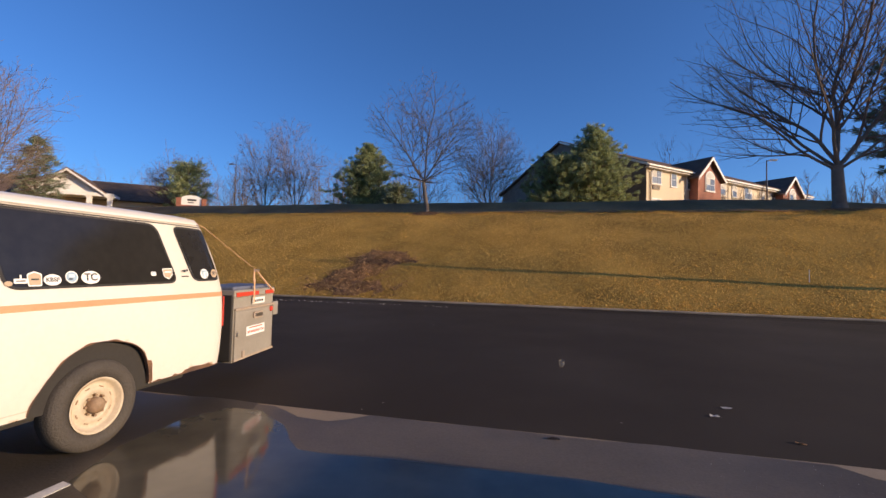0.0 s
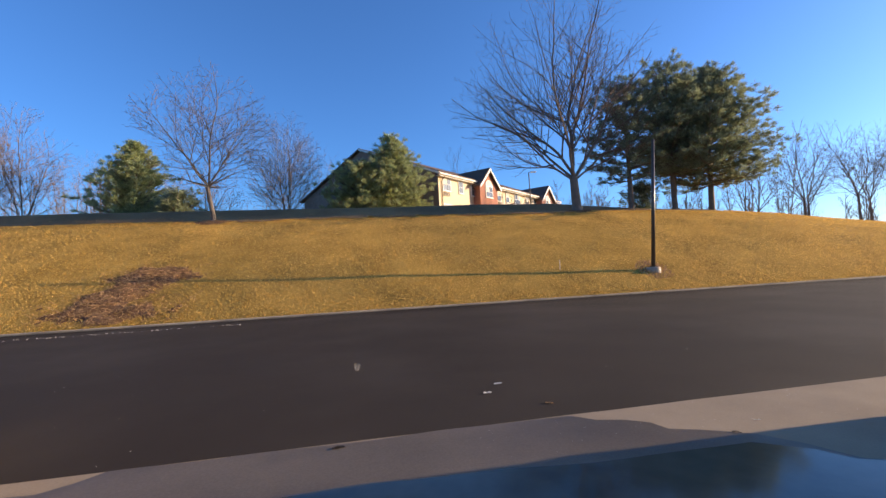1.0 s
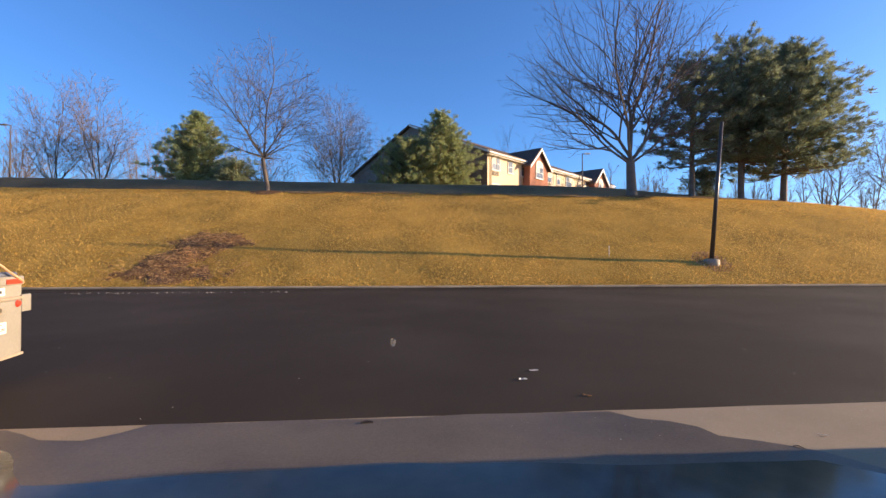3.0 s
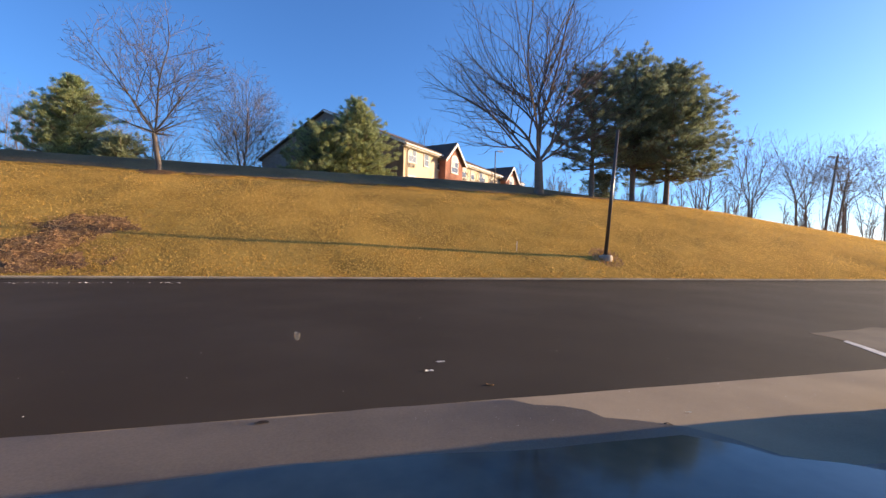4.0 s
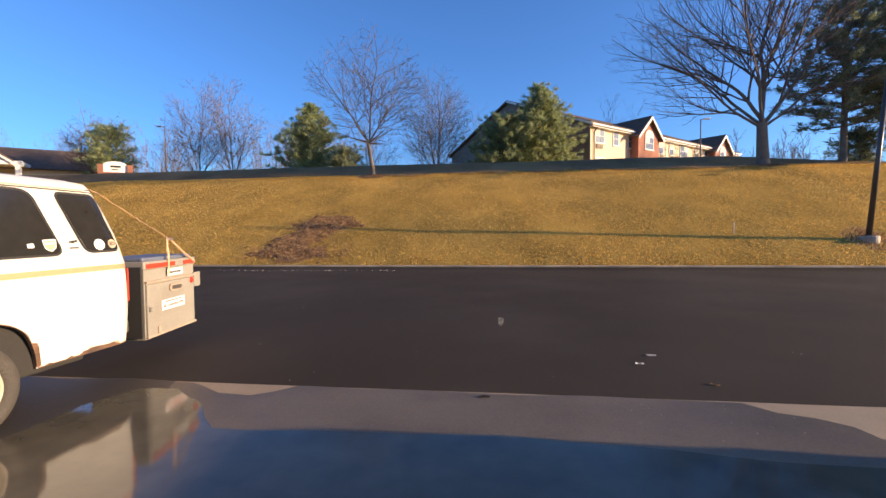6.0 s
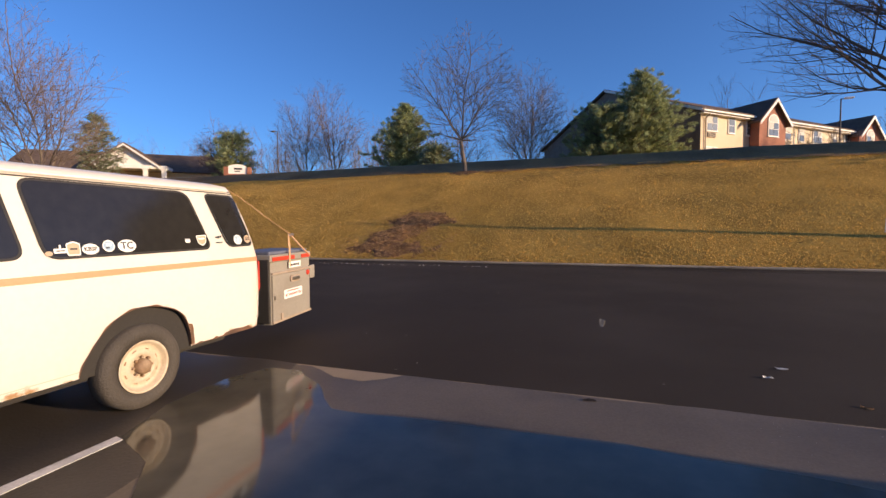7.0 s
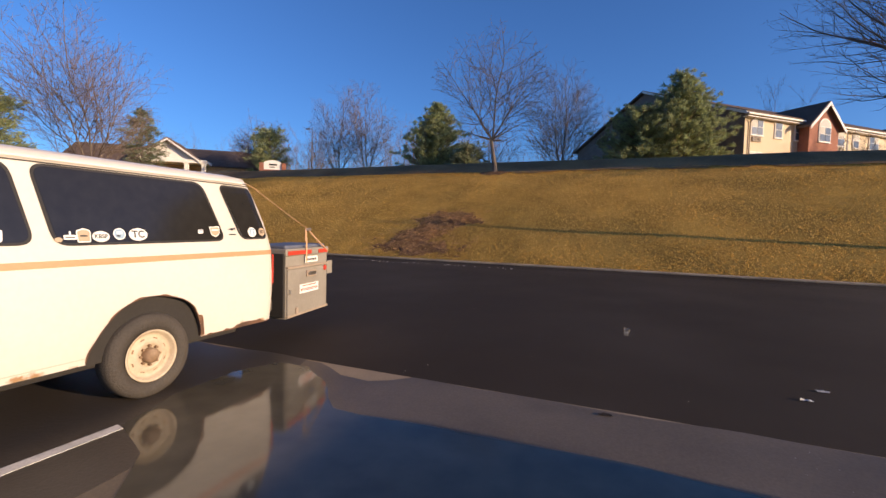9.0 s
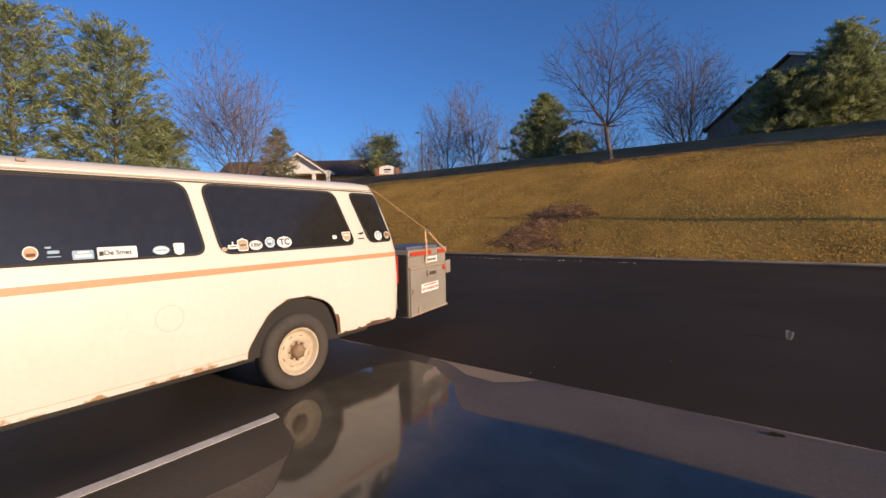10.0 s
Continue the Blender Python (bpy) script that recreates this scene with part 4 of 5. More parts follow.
def corner_lamp(sx):
    """A tall red lamp wrapped round a rear corner."""
    bm = bmesh.new()
    rows = []
    for k in range(9):
        a = radians(38 + 52 * k / 8)
        row = []
        for z, r in ((0.84, 0.222), (0.85, 0.238), (1.18, 0.238), (1.19, 0.222)):
            x, y = -3.652 + r * math.cos(a), 4.37 + r * math.sin(a)
            row.append(bm.verts.new((x if sx > 0 else 2 * VC - x, y, z)))
        rows.append(row)
    for p, q in zip(rows, rows[1:]):
        for i in range(3):
            bm.faces.new((p[i], p[i + 1], q[i + 1], q[i]))
    bm.faces.new(rows[0])
    bm.faces.new(rows[-1][::-1])
    return bm


part("tail_lamp", corner_lamp(1), M_RED, van, "red tail lamp")
part("tail_lamp", corner_lamp(-1), M_RED, van, "red tail lamp")
part("rear_bumper", box(1.58, 0.12, 0.15, VC, 4.64, 0.46, 0.03), M_CHROME, van, "dull chrome step bumper")
part("rear_window", box(1.3, 0.02, 0.46, 0, 0, 0, 0.01), M_VANGLASS, van).matrix_basis = pose(VC, 4.535, 1.43, 17)
part("front_bumper", box(1.9, 0.16, 0.2, VC, -1.42, 0.45, 0.03), M_CHROME, van)
part("grille", box(1.0, 0.04, 0.26, VC, -1.36, 0.80, 0.01), M_DARK, van)
for sx in (-1, 1):
    part("headlight", box(0.28, 0.05, 0.2, VC + sx * 0.68, -1.36, 0.82, 0.03), M_LENS_GLINT, van)
part("door_mirror", box(0.12, 0.08, 0.28, -3.25, 0.0, 1.35, 0.03), M_DARK, van)
part("hinge_bracket", box(0.03, 0.06, 0.10, -3.62, 4.59, 0.60, 0.008), M_CHROME, van)


def wheel(y, sx):
    """A steel wheel, outer face towards +x for sx = 1."""
    m = Matrix.Translation((VC + sx * 0.985, y, 0.37)) @ Matrix.Rotation(sx * math.pi / 2, 4, "Y")
    w = part("wheel", lathe([(0.225, -0.17), (0.30, -0.19), (0.352, -0.175), (0.37, -0.14), (0.37, -0.03), (0.352, 0.005), (0.30, 0.022), (0.225, 0.0), (0.225, -0.17)], 40, m), M_HAZY_TYRE, van, "black tyre, its colour lifted for haze", True)
    part("rim", lathe([(0.228, 0.012), (0.222, 0.016), (0.205, 0.006), (0.198, -0.030), (0.165, -0.045), (0.135, -0.022), (0.100, -0.016), (0.094, -0.04), (0.0, -0.04)], 40, m), M_RIM, w, "cream steel rim", True)
    part("hub", lathe([(0.066, -0.04), (0.066, 0.010), (0.045, 0.03), (0.0, 0.032)], 20, m), M_HUB, w, "tan hub", True)
    for i in range(8):
        a = 2 * math.pi * i / 8
        mm = m @ Matrix.Translation((0.083 * math.cos(a), 0.083 * math.sin(a), 0))
        part("lug_nut", lathe([(0.012, -0.042), (0.012, -0.008), (0.0, -0.006)], 6, mm), M_HUB, w)
    for i in range(8):
        a = 2 * math.pi * (i + 0.5) / 8
        mm = m @ Matrix.Rotation(a, 4, "Z") @ Matrix.Translation((0.150, 0, 0))
        part("vent_slot", box(0.010, 0.035, 0.006, 0, 0, -0.036, 0, mm), M_HUB, w)


for y in (3.05, -0.52):
    for sx in (1, -1):
        wheel(y, sx)


# ---- stickers on the windows ----
def face_at(y, z, lift=0.011):
    """Place on the side glass: local x runs towards the rear, local y up, local z out."""
    return Matrix(((0, -0.20, 1, side(y, z) + lift), (1, 0, 0, y), (0, 1, 0.2, z), (0, 0, 0, 1)))


def disc(w, h, n=28):
    return [(w / 2 * math.cos(2 * math.pi * i / n), h / 2 * math.sin(2 * math.pi * i / n)) for i in range(n)]


def rect(w, h, r=0.008):
    return rounded([(-w / 2, -h / 2), (w / 2, -h / 2), (w / 2, h / 2), (-w / 2, h / 2)], r, 3)


def decal(name, y, z, outline, material, label, glass, text="", size=0.06, bars=(), ring=None):
    m = face_at(y, z - 0.022)
    bm = prism(outline, 0, 0.0015)
    bmesh.ops.transform(bm, matrix=m, verts=bm.verts[:])
    d = part(name, bm, material, glass, label)
    if ring:
        bm = prism([(u * 0.86, v * 0.82) for u, v in outline], 0.0015, 0.0022)
        bmesh.ops.transform(bm, matrix=m, verts=bm.verts[:])
        part("inner_field", bm, ring, d)
    if text:
        lettering("letters", text, size, m @ Matrix.Translation((0, 0, 0.0035)), M_INK, d)
    for bx, by, bw, bh, bmat in bars:
        bm = box(bw, bh, 0.0012, bx, by, 0.0024)
        bmesh.ops.transform(bm, matrix=m, verts=bm.verts[:])
        part("mark", bm, bmat, d)
    return d


g1, g2, g3 = GLASSES[:3]
decal("sticker", 2.965, 1.450, disc(0.155, 0.105), M_PAPER, "white oval sticker with black letters", g2, "TC", 0.082)
decal("sticker", 2.675, 1.436, disc(0.125, 0.085), M_PAPER, "white oval sticker with black letters", g2, "KBSP", 0.044)
decal("sticker", 2.815, 1.455, disc(0.095, 0.095), M_PAPER, "round pale sticker with blue drawing", g2, ring=M_BLUE, bars=((0.0, 0.01, 0.04, 0.02, M_PAPER), (-0.01, -0.015, 0.03, 0.012, M_INK)))
decal("sticker", 2.555, 1.442, rounded([(-0.045, -0.05), (0.045, -0.05), (0.05, 0.04), (0, 0.06), (-0.05, 0.04)], 0.012, 3), M_PAPER, "shield sticker in tan and white", g2, ring=M_CREAM, bars=((0, 0.0, 0.05, 0.012, M_INK),))
decal("sticker", 2.465, 1.432, rect(0.085, 0.035), M_PAPER, "small white strip sticker", g2, bars=((0, 0.028, 0.012, 0.03, M_PAPER), (0, 0, 0.06, 0.008, M_INK)))
decal("sticker", 2.39, 1.415, disc(0.05, 0.035), M_CREAM, "small oval tan sticker", g2)
decal("sticker", 3.565, 1.475, rect(0.055, 0.038), M_PAPER, "tiny white sticker", g2, bars=((0, 0.008, 0.045, 0.01, M_BLUE),))
decal("sticker", 3.725, 1.478, rounded([(-0.06, 0.045), (0.06, 0.05), (0.055, -0.02), (0.01, -0.06), (-0.045, -0.035)], 0.012, 3), M_PAPER, "tan shield sticker", g2, ring=M_CREAM, bars=((0, 0.012, 0.07, 0.014, M_PAPER),))
decal("sticker", 3.94, 1.50, rect(0.03, 0.025), M_INK, "small dark emblem on the pillar", g2, bars=((0.03, 0.006, 0.02, 0.02, M_INK), (-0.028, 0.0, 0.02, 0.012, M_INK), (0, -0.055, 0.085, 0.012, M_INK)))
decal("sticker", 4.205, 1.468, disc(0.115, 0.105), M_PAPER, "white round sticker with blue marks", g3, bars=((-0.022, 0.0, 0.018, 0.06, M_BLUE), (0.022, -0.014, 0.018, 0.05, M_BLUE), (0.0, 0.028, 0.08, 0.018, M_BLUE)))
decal("sticker", 4.345, 1.472, disc(0.088, 0.09), M_CREAM, "round tan sticker with dark letters", g3, "SD", 0.05)
decal("sticker", 1.185, 1.462, disc(0.075, 0.085), M_PAPER, "round orange and brown sticker", g1, ring=M_ORANGE, bars=((0, -0.012, 0.045, 0.022, M_RUST),))
decal("sticker", 1.295, 1.462, rect(0.06, 0.02), M_BLUE, "blue bird-shaped sticker", g1, bars=((-0.025, 0.03, 0.03, 0.012, M_BLUE), (0.0, -0.03, 0.07, 0.006, M_BLUE)))
decal("sticker", 1.445, 1.435, rect(0.115, 0.06), M_BLUE, "pale blue rectangular sticker", g1, bars=((0, -0.008, 0.09, 0.018, M_PAPER), (0, 0.016, 0.06, 0.010, M_PAPER)))
decal("sticker", 1.64, 1.438, rect(0.235, 0.082), M_PAPER, "white bumper sticker with black script", g1, "De Smet", 0.046, bars=((-0.096, -0.002, 0.026, 0.03, M_INK),))
decal("sticker", 1.915, 1.437, disc(0.115, 0.066), M_BLUE, "oval grey-blue sticker", g1, ring=M_PAPER, bars=((0, 0, 0.08, 0.014, M_BLUE),))
decal("sticker", 2.04, 1.445, rounded([(-0.035, -0.035), (0, -0.055), (0.035, -0.035), (0.04, 0.04), (-0.04, 0.04)], 0.012, 3), M_PAPER, "white shield sticker", g1)


# ================= cargo box behind the van =================
def cargo_box():
    """Grey metal box on the hitch; its long side nearly follows the van's side. Local x runs rearwards along that side, y out, z up."""
    ob = thing("cargo_box", "grey metal cargo box with red reflector strip, on the hitch", "cargo box",
               at=Matrix.Translation((-3.73, 5.01, -0.042)) @ Matrix(((-0.155, 0.988, 0, 0), (0.988, 0.155, 0, 0), (0, 0, 1, 0), (0, 0, 0, 1))))
    L, D = 1.09, 0.62
    part("body", prism([(0, 0.335), (L, 0.335), (L, 1.16), (0, 1.16)], -D, 0, "y"), M_BOX, ob)
    part("lid", box(L + 0.04, D + 0.04, 0.10, L / 2, -D / 2, 1.16, 0.015), M_BOX, ob)
    part("tarp", box(L - 0.04, D - 0.04, 0.05, L / 2, -D / 2, 1.255, 0.02), M_BOXTOP, ob, "blue folded tarp on the lid")
    part("reflector_strip", box(0.58, 0.012, 0.055, 0.31, 0.026, 1.175, 0.003), M_RED, ob)
    part("reflector_strip", box(0.26, 0.012, 0.055, 0.93, 0.026, 1.175, 0.003), M_RED, ob)
    door = part("door_panel", box(L - 0.06, 0.025, 0.62, L / 2 - 0.01, 0.012, 0.365, 0.006), M_BOX, ob)
    part("flange", box(0.16, 0.03, 0.20, L + 0.05, 0.012, 0.84, 0.006), M_BOX, ob)
    part("door_edge", box(L - 0.02, 0.035, 0.03, L / 2, 0.015, 0.995, 0.005), M_GREYMETAL, ob)
    part("door_edge", box(L - 0.02, 0.035, 0.03, L / 2, 0.015, 0.345, 0.005), M_GREYMETAL, ob)
    part("oval_handle", prism(rounded([(-0.13, -0.045), (0.13, -0.045), (0.13, 0.045), (-0.13, 0.045)], 0.044, 6), 0, 0.02), M_GREYMETAL, door).matrix_basis = Matrix.Translation((0.58, 0.026, 0.90)) @ Matrix.Rotation(math.pi / 2, 4, "X") @ Matrix.Rotation(math.pi, 4, "Y")
    part("handle_cup", prism(rounded([(-0.10, -0.026), (0.10, -0.026), (0.10, 0.026), (-0.10, 0.026)], 0.025, 6), 0, 0.012), M_CHROME, door).matrix_basis = Matrix.Translation((0.58, 0.048, 0.90)) @ Matrix.Rotation(math.pi / 2, 4, "X") @ Matrix.Rotation(math.pi, 4, "Y")
    part("round_reflector", lathe([(0.0, 0.02), (0.03, 0.018), (0.042, 0.0)], 20), M_RED, ob, "round red reflector").matrix_basis = Matrix.Translation((0.98, 0.03, 0.945)) @ Matrix.Rotation(-math.pi / 2, 4, "X")
    pl = part("bumper_sticker", box(0.50, 0.004, 0.125, 0.545, 0.028, 0.635, 0.001), M_PAPER, door, "white sticker with red letters")
    part("mark", box(0.36, 0.003, 0.014, 0.545, 0.032, 0.730), M_REDINK, pl)
    m = Matrix.Translation((0.545, 0.0315, 0.680)) @ Matrix(((1, 0, 0, 0), (0, 0, 1, 0), (0, 1, 0, 0), (0, 0, 0, 1)))
    lettering("letters", "MT WASHINGTON", 0.052, m, M_REDINK, pl)
    tag = part("tag", box(0.34, 0.004, 0.085, 0.60, 0.028, 1.055, 0.001), M_PAPER, ob, "small white tag with dark marks")
    for i in range(5):
        part("mark", box(0.035, 0.003, 0.03, 0.50 + i * 0.05, 0.032, 1.08), M_INK, tag)
    part("latch", box(0.05, 0.03, 0.09, 0.22, 0.03, 0.37, 0.006), M_GREYMETAL, ob)
    part("latch", box(0.03, 0.03, 0.06, 0.05, 0.03, 0.66, 0.006), M_CHROME, ob)
    part("strap", merge(box(0.035, 0.006, 0.34, 0.46, 0.03, 1.06), box(0.035, 0.006, 0.17, 0.44, 0.03, 1.36, 0, Matrix.Translation((0, 0.0, 0)))), M_STRAP, ob, "faded orange strap")
    part("buckle", box(0.12, 0.03, 0.035, 0.50, 0.03, 1.50, 0.006), M_CHROME, ob)
    part("bungee", merge(rod((0.52, 0.03, 1.50), (0.80, 0.035, 1.33), 0.012, None, 6), rod((0.80, 0.035, 1.33), (1.06, 0.03, 1.20), 0.012, None, 6)), M_STRAP, ob)
    part("hitch_bar", box(0.7, 0.1, 0.1, -0.18, -0.75, 0.40, 0.01), M_DARK, ob)
    # dark sheet that fills the gap next to the van
    part("gap_sheet", box(0.03, 0.62, 0.84, -0.03, -0.31, 0.36, 0.01), M_DARK, ob, "dark sheet in the gap between van and box")


cargo_box()
cord = thing("tie_cord", "thin tie-down cord from the van roof to the box", "cord")
pts = [Vector((-3.72, 4.19, 2.05)), Vector((-3.66, 4.39, 1.96)), Vector((-3.70, 4.95, 1.70)), Vector((-3.75, 5.50, 1.465))]
part("cord", sweep(pts, 0.0028), M_STRAP, cord)


# ================= the silver car =================
def silver_car():
    """A tall silver hatchback parked on the other side, rear towards the lane."""
    ob = thing("parked_car", "silver tall hatchback parked with its rear to the lane", "car")
    x0, x1, yr, yf = 5.86, 7.66, 3.40, -0.95
    zs = [0.28, 0.36, 0.5, 0.7, 0.9, 0.98, 1.15, 1.35, 1.52, 1.60, 1.64]
    ins = [0.06, 0.02, 0.0, 0.0, 0.02, 0.04, 0.12, 0.19, 0.24, 0.32, 0.55]
    rr = [-0.10, -0.02, 0.0, -0.02, -0.06, -0.08, -0.12, -0.17, -0.22, -0.30, -0.50]
    ff = [0.10, 0.02, 0.0, 0.04, 0.25, 0.9, 1.25, 1.55, 1.8, 1.95, 2.2]
    ss = [0, 0.01, 0.03, 0.07] + [0.07 + 0.86 * i / 20 for i in range(1, 21)] + [0.965, 0.985, 0.996, 1.0]
    bm = bmesh.new()
    rings = []
    for s in ss:
        half = []
        for z, i, b, f in zip(zs, ins, rr, ff):
            y = (yf + f) + s * (yr + b - yf - f)
            e = min(s, 1 - s) * (yr - yf)
            c = 0.22 * (1 - math.sqrt(max(0, 1 - max(0, 1 - e / 0.22) ** 2)))
            half.append((x0 + i + c, y, z))
        rings.append([bm.verts.new(p) for p in half] + [bm.verts.new((x0 + x1 - p[0], p[1], p[2])) for p in half[::-1]])
    n = len(rings[0])
    for a, b in zip(rings, rings[1:]):
        for i in range(n - 1):
            bm.faces.new((a[i], a[i + 1], b[i + 1], b[i]))
    for r in (rings[0], rings[-1]):
        for i in range(n // 2 - 1):
            bm.faces.new((r[i], r[i + 1], r[n - 2 - i], r[n - 1 - i]))
    part("body", bm, M_CARGREY, ob, smooth=True)
    part("sill", box(1.5, 4.0, 0.16, (x0 + x1) / 2, 1.3, 0.20, 0.03), M_DARK, ob)
    part("bumper_valance", box(1.70, 0.25, 0.20, (x0 + x1) / 2, 3.25, 0.18, 0.05), M_DARK, ob, "black lower bumper")
    for y in (2.55, 0.05):
        for x, sx in ((x0 + 0.02, -1), (x1 - 0.02, 1)):
            m = Matrix.Translation((x, y, 0.31)) @ Matrix.Rotation(sx * math.pi / 2, 4, "Y")
            w = part("wheel", lathe([(0.2, -0.16), (0.29, -0.17), (0.31, -0.13), (0.31, -0.02), (0.29, 0.01), (0.2, 0.0)], 28, m), M_RUBBER, ob, smooth=True)
            part("rim", lathe([(0.2, 0.0), (0.18, -0.02), (0.06, 0.0), (0.0, 0.005)], 24, m), M_CHROME, w, smooth=True)
    part("tail_lamp", box(0.12, 0.1, 0.3, x0 + 0.14, 3.27, 0.85, 0.03), M_RED, ob)
    part("tail_lamp", box(0.12, 0.1, 0.3, x1 - 0.14, 3.27, 0.85, 0.03), M_RED, ob)
    part("rear_window", box(1.2, 0.02, 0.42, 0, 0, 0, 0.01), M_VANGLASS, ob).matrix_basis = pose((x0 + x1) / 2, 3.295, 1.08, 13)
    for x, sx in ((x0, 1), (x1, -1)):
        part("side_window", box(0.02, 2.2, 0.34, 0, 0, 0, 0.01), M_VANGLASS, ob).matrix_basis = pose(x + sx * 0.075, 1.95, 1.06, 0, sx * 18)


silver_car()


# ================= lane markings and litter =================
def paint(name, corners, label, z=0.0085):
    bm = prism(wavy(corners, 0.012, 2, 0.06), z - 0.003, z)
    return tagged(part(name, bm, M_LINE), label, "road marking", kind="structure")


paint("stall_line_left", [(-3.19, -2.5), (-3.08, -2.5), (-3.02, 2.55), (-3.12, 2.57)], "worn white stall line beside the van", 0.0125)
paint("stall_line_right", [(9.55, 5.95), (9.72, 6.0), (9.05, 4.9), (8.85, 4.9)], "worn white line on the asphalt", 0.006)
tagged(part("worn_patch", prism(wavy([(9.8, 6.65), (9.66, 5.98), (9.1, 4.95), (9.6, 5.0), (10.8, 5.7), (12.5, 6.5), (12.0, 6.9)], 0.12, 6), 0.0, 0.004), M_WORN), "worn pale patch in the asphalt", "road", kind="structure")


def crumple(w, d, h, seed):
    """A creased scrap of paper."""
    rng = random.Random(seed)
    bm = bmesh.new()
    n, k = 5, 4
    g = [[bm.verts.new((w * (i / (n - 1) - 0.5) + rng.gauss(0, w * 0.04), d * (j / (k - 1) - 0.5) + rng.gauss(0, d * 0.05), abs(rng.gauss(0, h)) + 0.004)) for i in range(n)] for j in range(k)]
    for j in range(k - 1):
        for i in range(n - 1):
            bm.faces.new((g[j][i], g[j][i + 1], g[j + 1][i + 1], g[j + 1][i]))
    bmesh.ops.solidify(bm, geom=bm.faces[:], thickness=0.003)
    return bm


def scrap(name, x, y, w, d, h, seed, material, label, turn=0, z=0.004):
    ob = part(name, crumple(w, d, h, seed), material)
    ob.matrix_world = pose(x, y, z, 0, 0, turn)
    tagged(ob, label, "litter")


scrap("paper_scrap", 2.23, 5.96, 0.11, 0.055, 0.005, 1, M_PAPER, "flattened white paper scrap on the asphalt", -8)
scrap("paper_scrap", 1.99, 5.59, 0.10, 0.05, 0.005, 2, M_PAPER, "flattened white paper scrap on the asphalt", 12)
scrap("fallen_leaf", 0.25, 4.39, 0.11, 0.04, 0.004, 3, M_LEAF, "dark wet leaf on the pavement", 10, 0.008)
scrap("fallen_leaf", 2.50, 4.95, 0.09, 0.035, 0.006, 4, M_STICK, "small brown scrap on the asphalt", -30)
scrap("cigarette_end", 4.02, 3.80, 0.06, 0.012, 0.004, 5, M_PAPER, "white cigarette end on the pavement", -20, 0.006)
cup = thing("crushed_cup", "crushed clear plastic cup on the asphalt", "cup", at=pose(0.41, 7.61, 0.0, 6, 4, 20))
M_CLEAR = mat("clear_plastic", (0.45, 0.43, 0.40), 0.2, 0.2, 6, 40)
see = M_CLEAR.node_tree.nodes.new("ShaderNodeBsdfTransparent")
blend = M_CLEAR.node_tree.nodes.new("ShaderNodeMixShader")
blend.inputs[0].default_value = 0.12
M_CLEAR.node_tree.links.new(see.outputs[0], blend.inputs[1])
M_CLEAR.node_tree.links.new(M_CLEAR.node_tree.nodes["Principled BSDF"].outputs[0], blend.inputs[2])
M_CLEAR.node_tree.links.new(blend.outputs[0], M_CLEAR.node_tree.nodes["Material Output"].inputs["Surface"])
part("wall", lathe([(0.03, 0.0), (0.042, 0.06), (0.047, 0.11), (0.044, 0.11), (0.039, 0.06), (0.027, 0.004)], 18), M_CLEAR, cup)
part("base", lathe([(0.03, 0.0), (0.0, 0.004)], 18), M_CLEAR, cup)
twig = thing("fallen_twig", "small bent dark twig on the pavement", "twig")
twig.location = (3.62, 3.62, 0.010)
part("stem", merge(rod((-0.03, 0.018, 0), (0.0, 0.0, 0.007), 0.005, 0.004, 6), rod((0, 0, 0.007), (0.018, -0.036, 0.0), 0.004, 0.0025, 6)), M_LEAF, twig)


def blobs(name, spots, material, label, category):
    """Small loose stones as one mass; a spot is (x, y, z, size)."""
    rng = random.Random(9)
    v, f = [], []
    for x, y, z, s in spots:
        k = len(v)
        a, b, c = s * rng.uniform(0.7, 1.3), s * rng.uniform(0.5, 1.0), s * rng.uniform(0.35, 0.7)
        v += [(x - a, y, z), (x + a, y + 0.2 * b, z), (x, y - b, z + 0.1 * c), (x + 0.1 * a, y + b, z + 0.1 * c), (x + 0.1 * a, y, z + c)]
        f += [(k, k + 2, k + 4), (k + 2, k + 1, k + 4), (k + 1, k + 3, k + 4), (k + 3, k, k + 4)]
    tagged(mesh_object(name, v, f, material), label, category, kind="stuff")


rp = random.Random(14)
blobs("gutter_pebbles", [(rp.uniform(-11.5, -3.6), KERB - 0.62 - abs(rp.gauss(0, 0.18)), 0.0, rp.uniform(0.015, 0.045)) for _ in range(60)], M_STONE, "pale pebbles washed into the gutter", "pebbles")
blobs("road_grit", [(rp.uniform(-6, 12), rp.uniform(4.6, 12), 0.0, rp.uniform(0.003, 0.009)) for _ in range(80)], M_STONE, "scattered pale grit on the asphalt", "grit")
blobs("pavement_grit", [(rp.uniform(1.5, 9), rp.uniform(3.7, 4.5), 0.006, rp.uniform(0.003, 0.008)) for _ in range(120)], M_STONE, "scattered grit on the pavement", "grit")


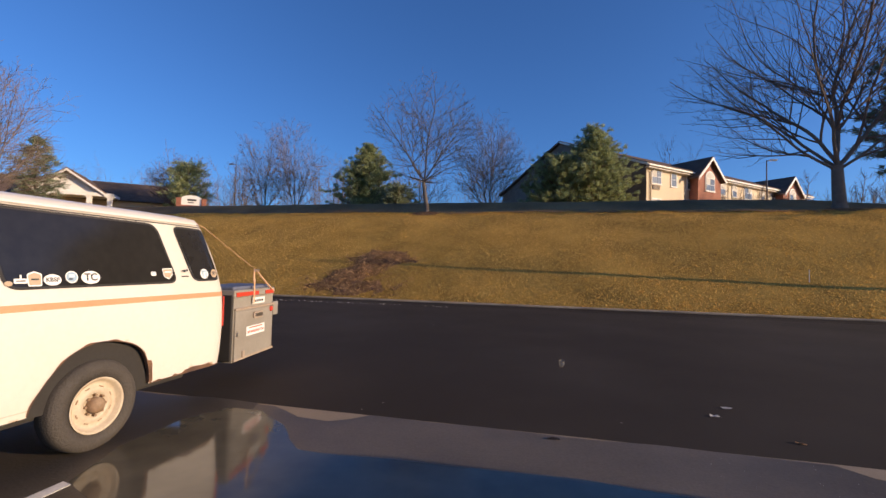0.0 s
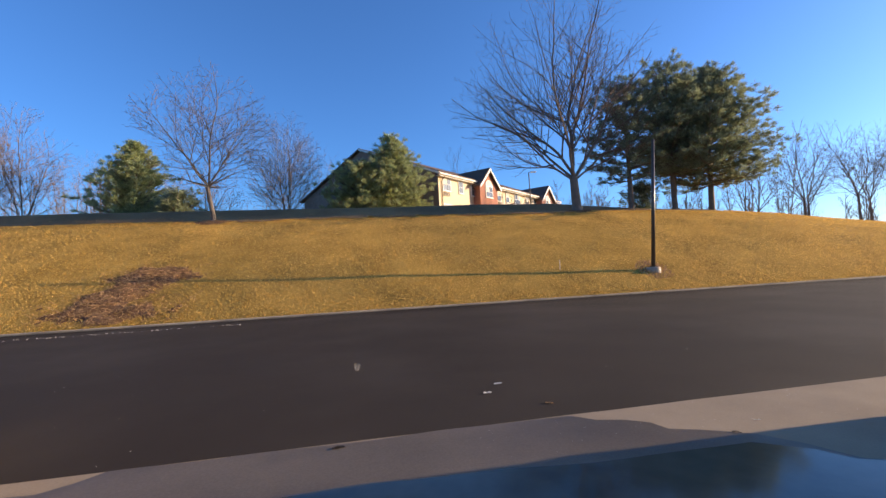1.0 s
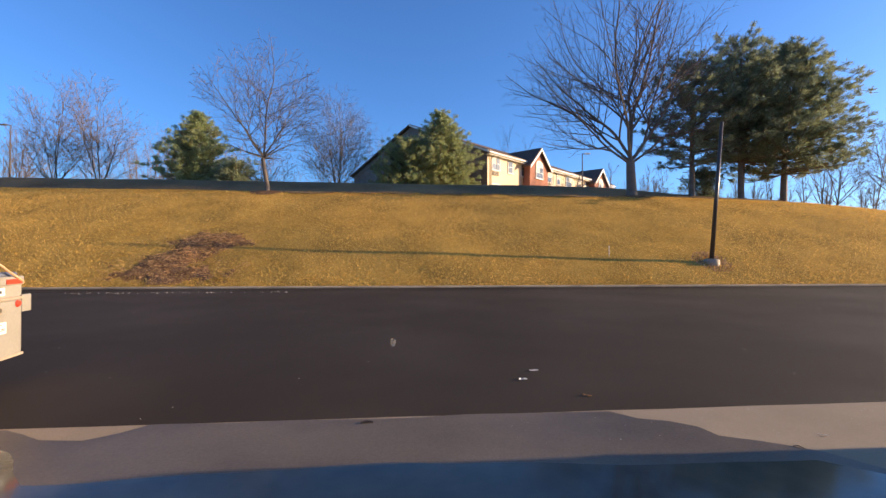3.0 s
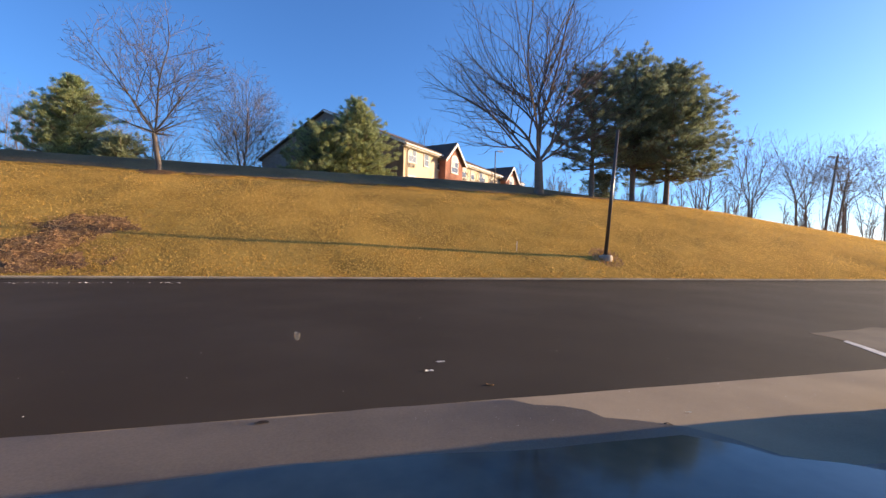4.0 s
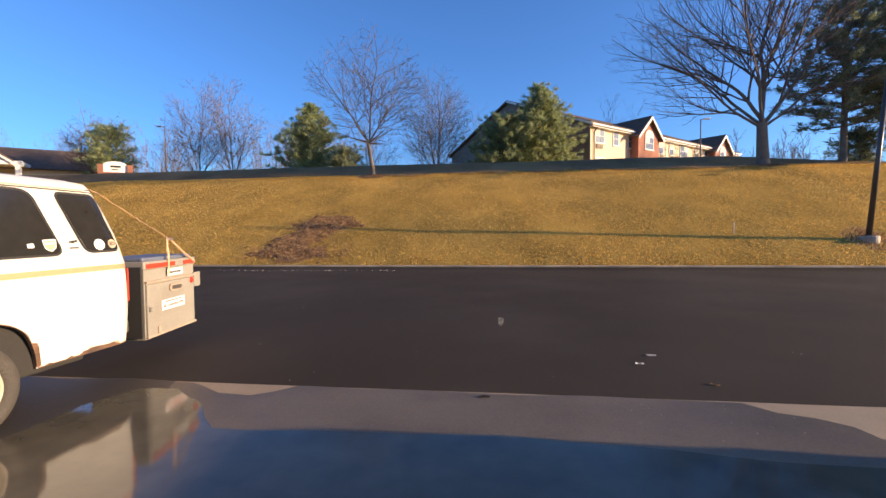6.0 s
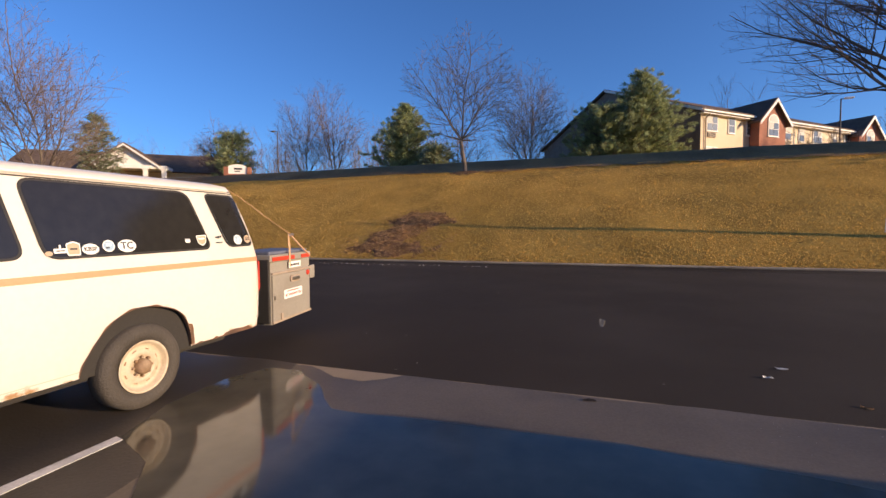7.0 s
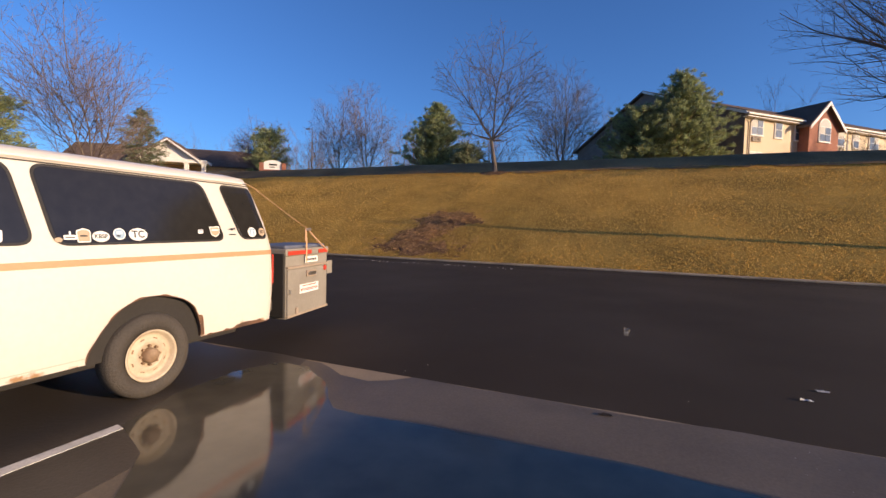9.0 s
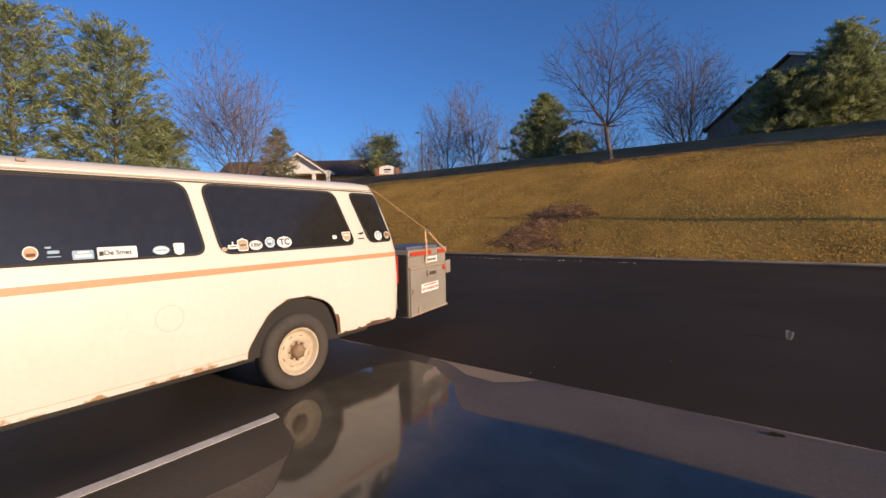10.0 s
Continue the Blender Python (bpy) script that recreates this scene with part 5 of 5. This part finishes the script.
# ================= mulch heap on the bank =================
def heap():
    def core(x, y):
        """How much litter lies at a place: a lobe up the bank and a tongue down to the kerb."""
        a = math.exp(-(((x + 8.3) / 1.55) ** 2 + ((y - 21.75) / 0.95) ** 2) ** 1.5)
        b = math.exp(-(((x + 9.3 - 0.5 * (y - 19.7)) / 1.1) ** 2 + ((y - 20.0) / 1.4) ** 2) ** 1.5)
        c = 0.75 * math.exp(-(((x + 8.6) / 2.0) ** 2 + ((y - 19.1) / 0.75) ** 2))
        return min(1.0, max(a, b, c) + 0.35 * noise.noise((x * 1.5, y * 1.5, 4)) + 0.2 * noise.noise((x * 5, y * 5, 4)))

    def rise(x, y):
        return -0.055 + 0.17 * core(x, y) + 0.05 * noise.noise((x * 3, y * 3, 7)) * core(x, y)
    xs = [-12.0 + 0.08 * i for i in range(82)]
    ys = [18.32 + 0.08 * i for i in range(62)]
    verts = [(x, y, terrain(x, y) + rise(x, y)) for y in ys for x in xs]
    n = len(xs)
    faces = []
    for q in range(len(ys) - 1):
        for i in range(n - 1):
            if core(xs[i], ys[q]) > 0.12:
                faces.append((q * n + i, q * n + i + 1, (q + 1) * n + i + 1, (q + 1) * n + i))
    ob = thing("mulch_heap", "low brown heap of mulch, leaves and sticks on the bank", "heap")
    mo = mesh_object("mound", verts, faces, M_EARTH, True)
    mo.parent = ob
    rng = random.Random(17)
    v, f = [], []
    while len(f) < 13000:
        x, y = rng.uniform(-12.0, -5.8), rng.uniform(18.32, 23.2)
        c = core(x, y)
        if rng.random() > c * 0.8 + 0.20 * math.exp(-(((x + 8.8) / 2.3) ** 2 + ((y - 20.0) / 1.7) ** 2)):
            continue
        p = Vector((x, y, terrain(x, y) + max(0.0, rise(x, y)) + 0.01))
        size = rng.uniform(0.03, 0.09) if rng.random() < 0.88 else rng.uniform(0.12, 0.32)
        d = Vector((rng.gauss(0, 1), rng.gauss(0, 0.6), rng.gauss(0.10, 0.2))).normalized() * size
        s = Vector((rng.gauss(0, 1), rng.gauss(0, 1), rng.gauss(0, 0.6))).normalized() * rng.uniform(0.004, 0.011)
        k = len(v)
        v += [p - s, p + s, p + d + s * 0.4, p + d - s * 0.4]
        f.append((k, k + 1, k + 2, k + 3))
    st = mesh_object("brush", v, f, M_STICK)
    st.parent = ob
    tagged(st, "dry sticks and leaves", kind="stuff")


heap()


def mulch_ring(x, y, r):
    """A low ring of dark mulch round the foot of a tree."""
    verts, faces = [(x, y, terrain(x, y) + 0.12)], []
    for j in range(1, 7):
        for i in range(28):
            a = 2 * math.pi * i / 28
            q = r * j / 6 * (1 + 0.18 * noise.noise((math.cos(a) * 1.5, math.sin(a) * 1.5, x)))
            px, py = x + q * math.cos(a), y + 0.7 * q * math.sin(a)
            verts.append((px, py, terrain(px, py) + 0.13 * (1 - (j / 6) ** 2) - 0.02 + 0.03 * noise.noise((px * 5, py * 5, 2))))
    for i in range(28):
        k = (i + 1) % 28
        faces.append((0, 1 + i, 1 + k))
        for j in range(5):
            faces.append((1 + 28 * j + i, 29 + 28 * j + i, 29 + 28 * j + k, 1 + 28 * j + k))
    tagged(mesh_object("mulch_ring", verts, faces, M_EARTH, True), "low ring of dark mulch round a tree foot", "mulch")


mulch_ring(-8.15, 29.9, 1.15)
mulch_ring(16.78, 30.4, 1.3)


# ================= grass blades on the bank =================
def grass():
    rng = np.random.default_rng(5)
    n = 420000
    x = rng.uniform(-32, 50, n)
    y = KERB + 0.14 + np.where(rng.random(n) < 0.1, 11.0 + 2.6 * rng.random(n) ** 1.6, 12.0 * rng.random(n) ** 1.25)
    z = np.array([terrain(a, b) for a, b in zip(x, y)])
    tuft = 0.5 + 0.5 * np.sin(x * 13.1 + 2.5 * np.sin(y * 4.3)) * np.sin(y * 15.3 + 2.5 * np.sin(x * 3.7))
    h = rng.uniform(0.025, 0.072, n) * (0.6 + 0.7 * tuft)
    w = rng.uniform(0.007, 0.017, n)
    a = rng.uniform(0, 2 * np.pi, n)
    lx, ly = rng.normal(0, 0.045, n), rng.normal(0, 0.045, n)
    v = np.empty((n, 3, 3))
    v[:, 0] = np.stack([x - np.cos(a) * w, y - np.sin(a) * w, z - 0.01], 1)
    v[:, 1] = np.stack([x + np.cos(a) * w, y + np.sin(a) * w, z - 0.01], 1)
    v[:, 2] = np.stack([x + lx, y + ly, z + h], 1)
    me = bpy.data.meshes.new("grass")
    me.vertices.add(n * 3)
    me.vertices.foreach_set("co", v.reshape(-1))
    me.loops.add(n * 3)
    me.loops.foreach_set("vertex_index", np.arange(n * 3))
    me.polygons.add(n)
    me.polygons.foreach_set("loop_start", np.arange(0, n * 3, 3))
    me.polygons.foreach_set("loop_total", np.full(n, 3))
    me.update(calc_edges=True)
    me.validate()
    me.materials.append(M_BLADE)
    tagged(new("grass", me), "short dormant straw-coloured grass blades", "grass", kind="stuff")


grass()


# ================= kerb, stone by stone =================
def kerb():
    ob = tagged(new("kerb"), "pale concrete kerb along the foot of the bank", "kerb", kind="structure")
    L = 3.0
    prof = [(0.0, -0.1), (0.0, 0.125), (0.02, 0.148), (0.15, 0.152), (0.17, 0.14), (0.17, -0.1)]
    bm = prism(prof, 0.006, L - 0.006, "x")
    me = bpy.data.meshes.new("kerb_stone")
    bmesh.ops.recalc_face_normals(bm, faces=bm.faces[:])
    bm.to_mesh(me)
    bm.free()
    me.materials.append(M_CONCRETE)
    for i in range(-25, 36):
        s = new("kerb_stone", me)
        s.parent = ob
        s.location = (i * L, KERB - 0.02, 0)
    # added fillet covers the pale kerb face, standing in for its shade and dirt
    tagged(part("kerb_shade_fillet", prism([(KERB - 0.36, -0.05), (KERB - 0.021, -0.05), (KERB - 0.021, 0.085), (KERB - 0.14, 0.030), (KERB - 0.36, 0.003)], -75, 111, "x"), M_ASPHALT), "asphalt-coloured fillet added for the shade and dirt on the kerb face", "road", kind="structure")


kerb()
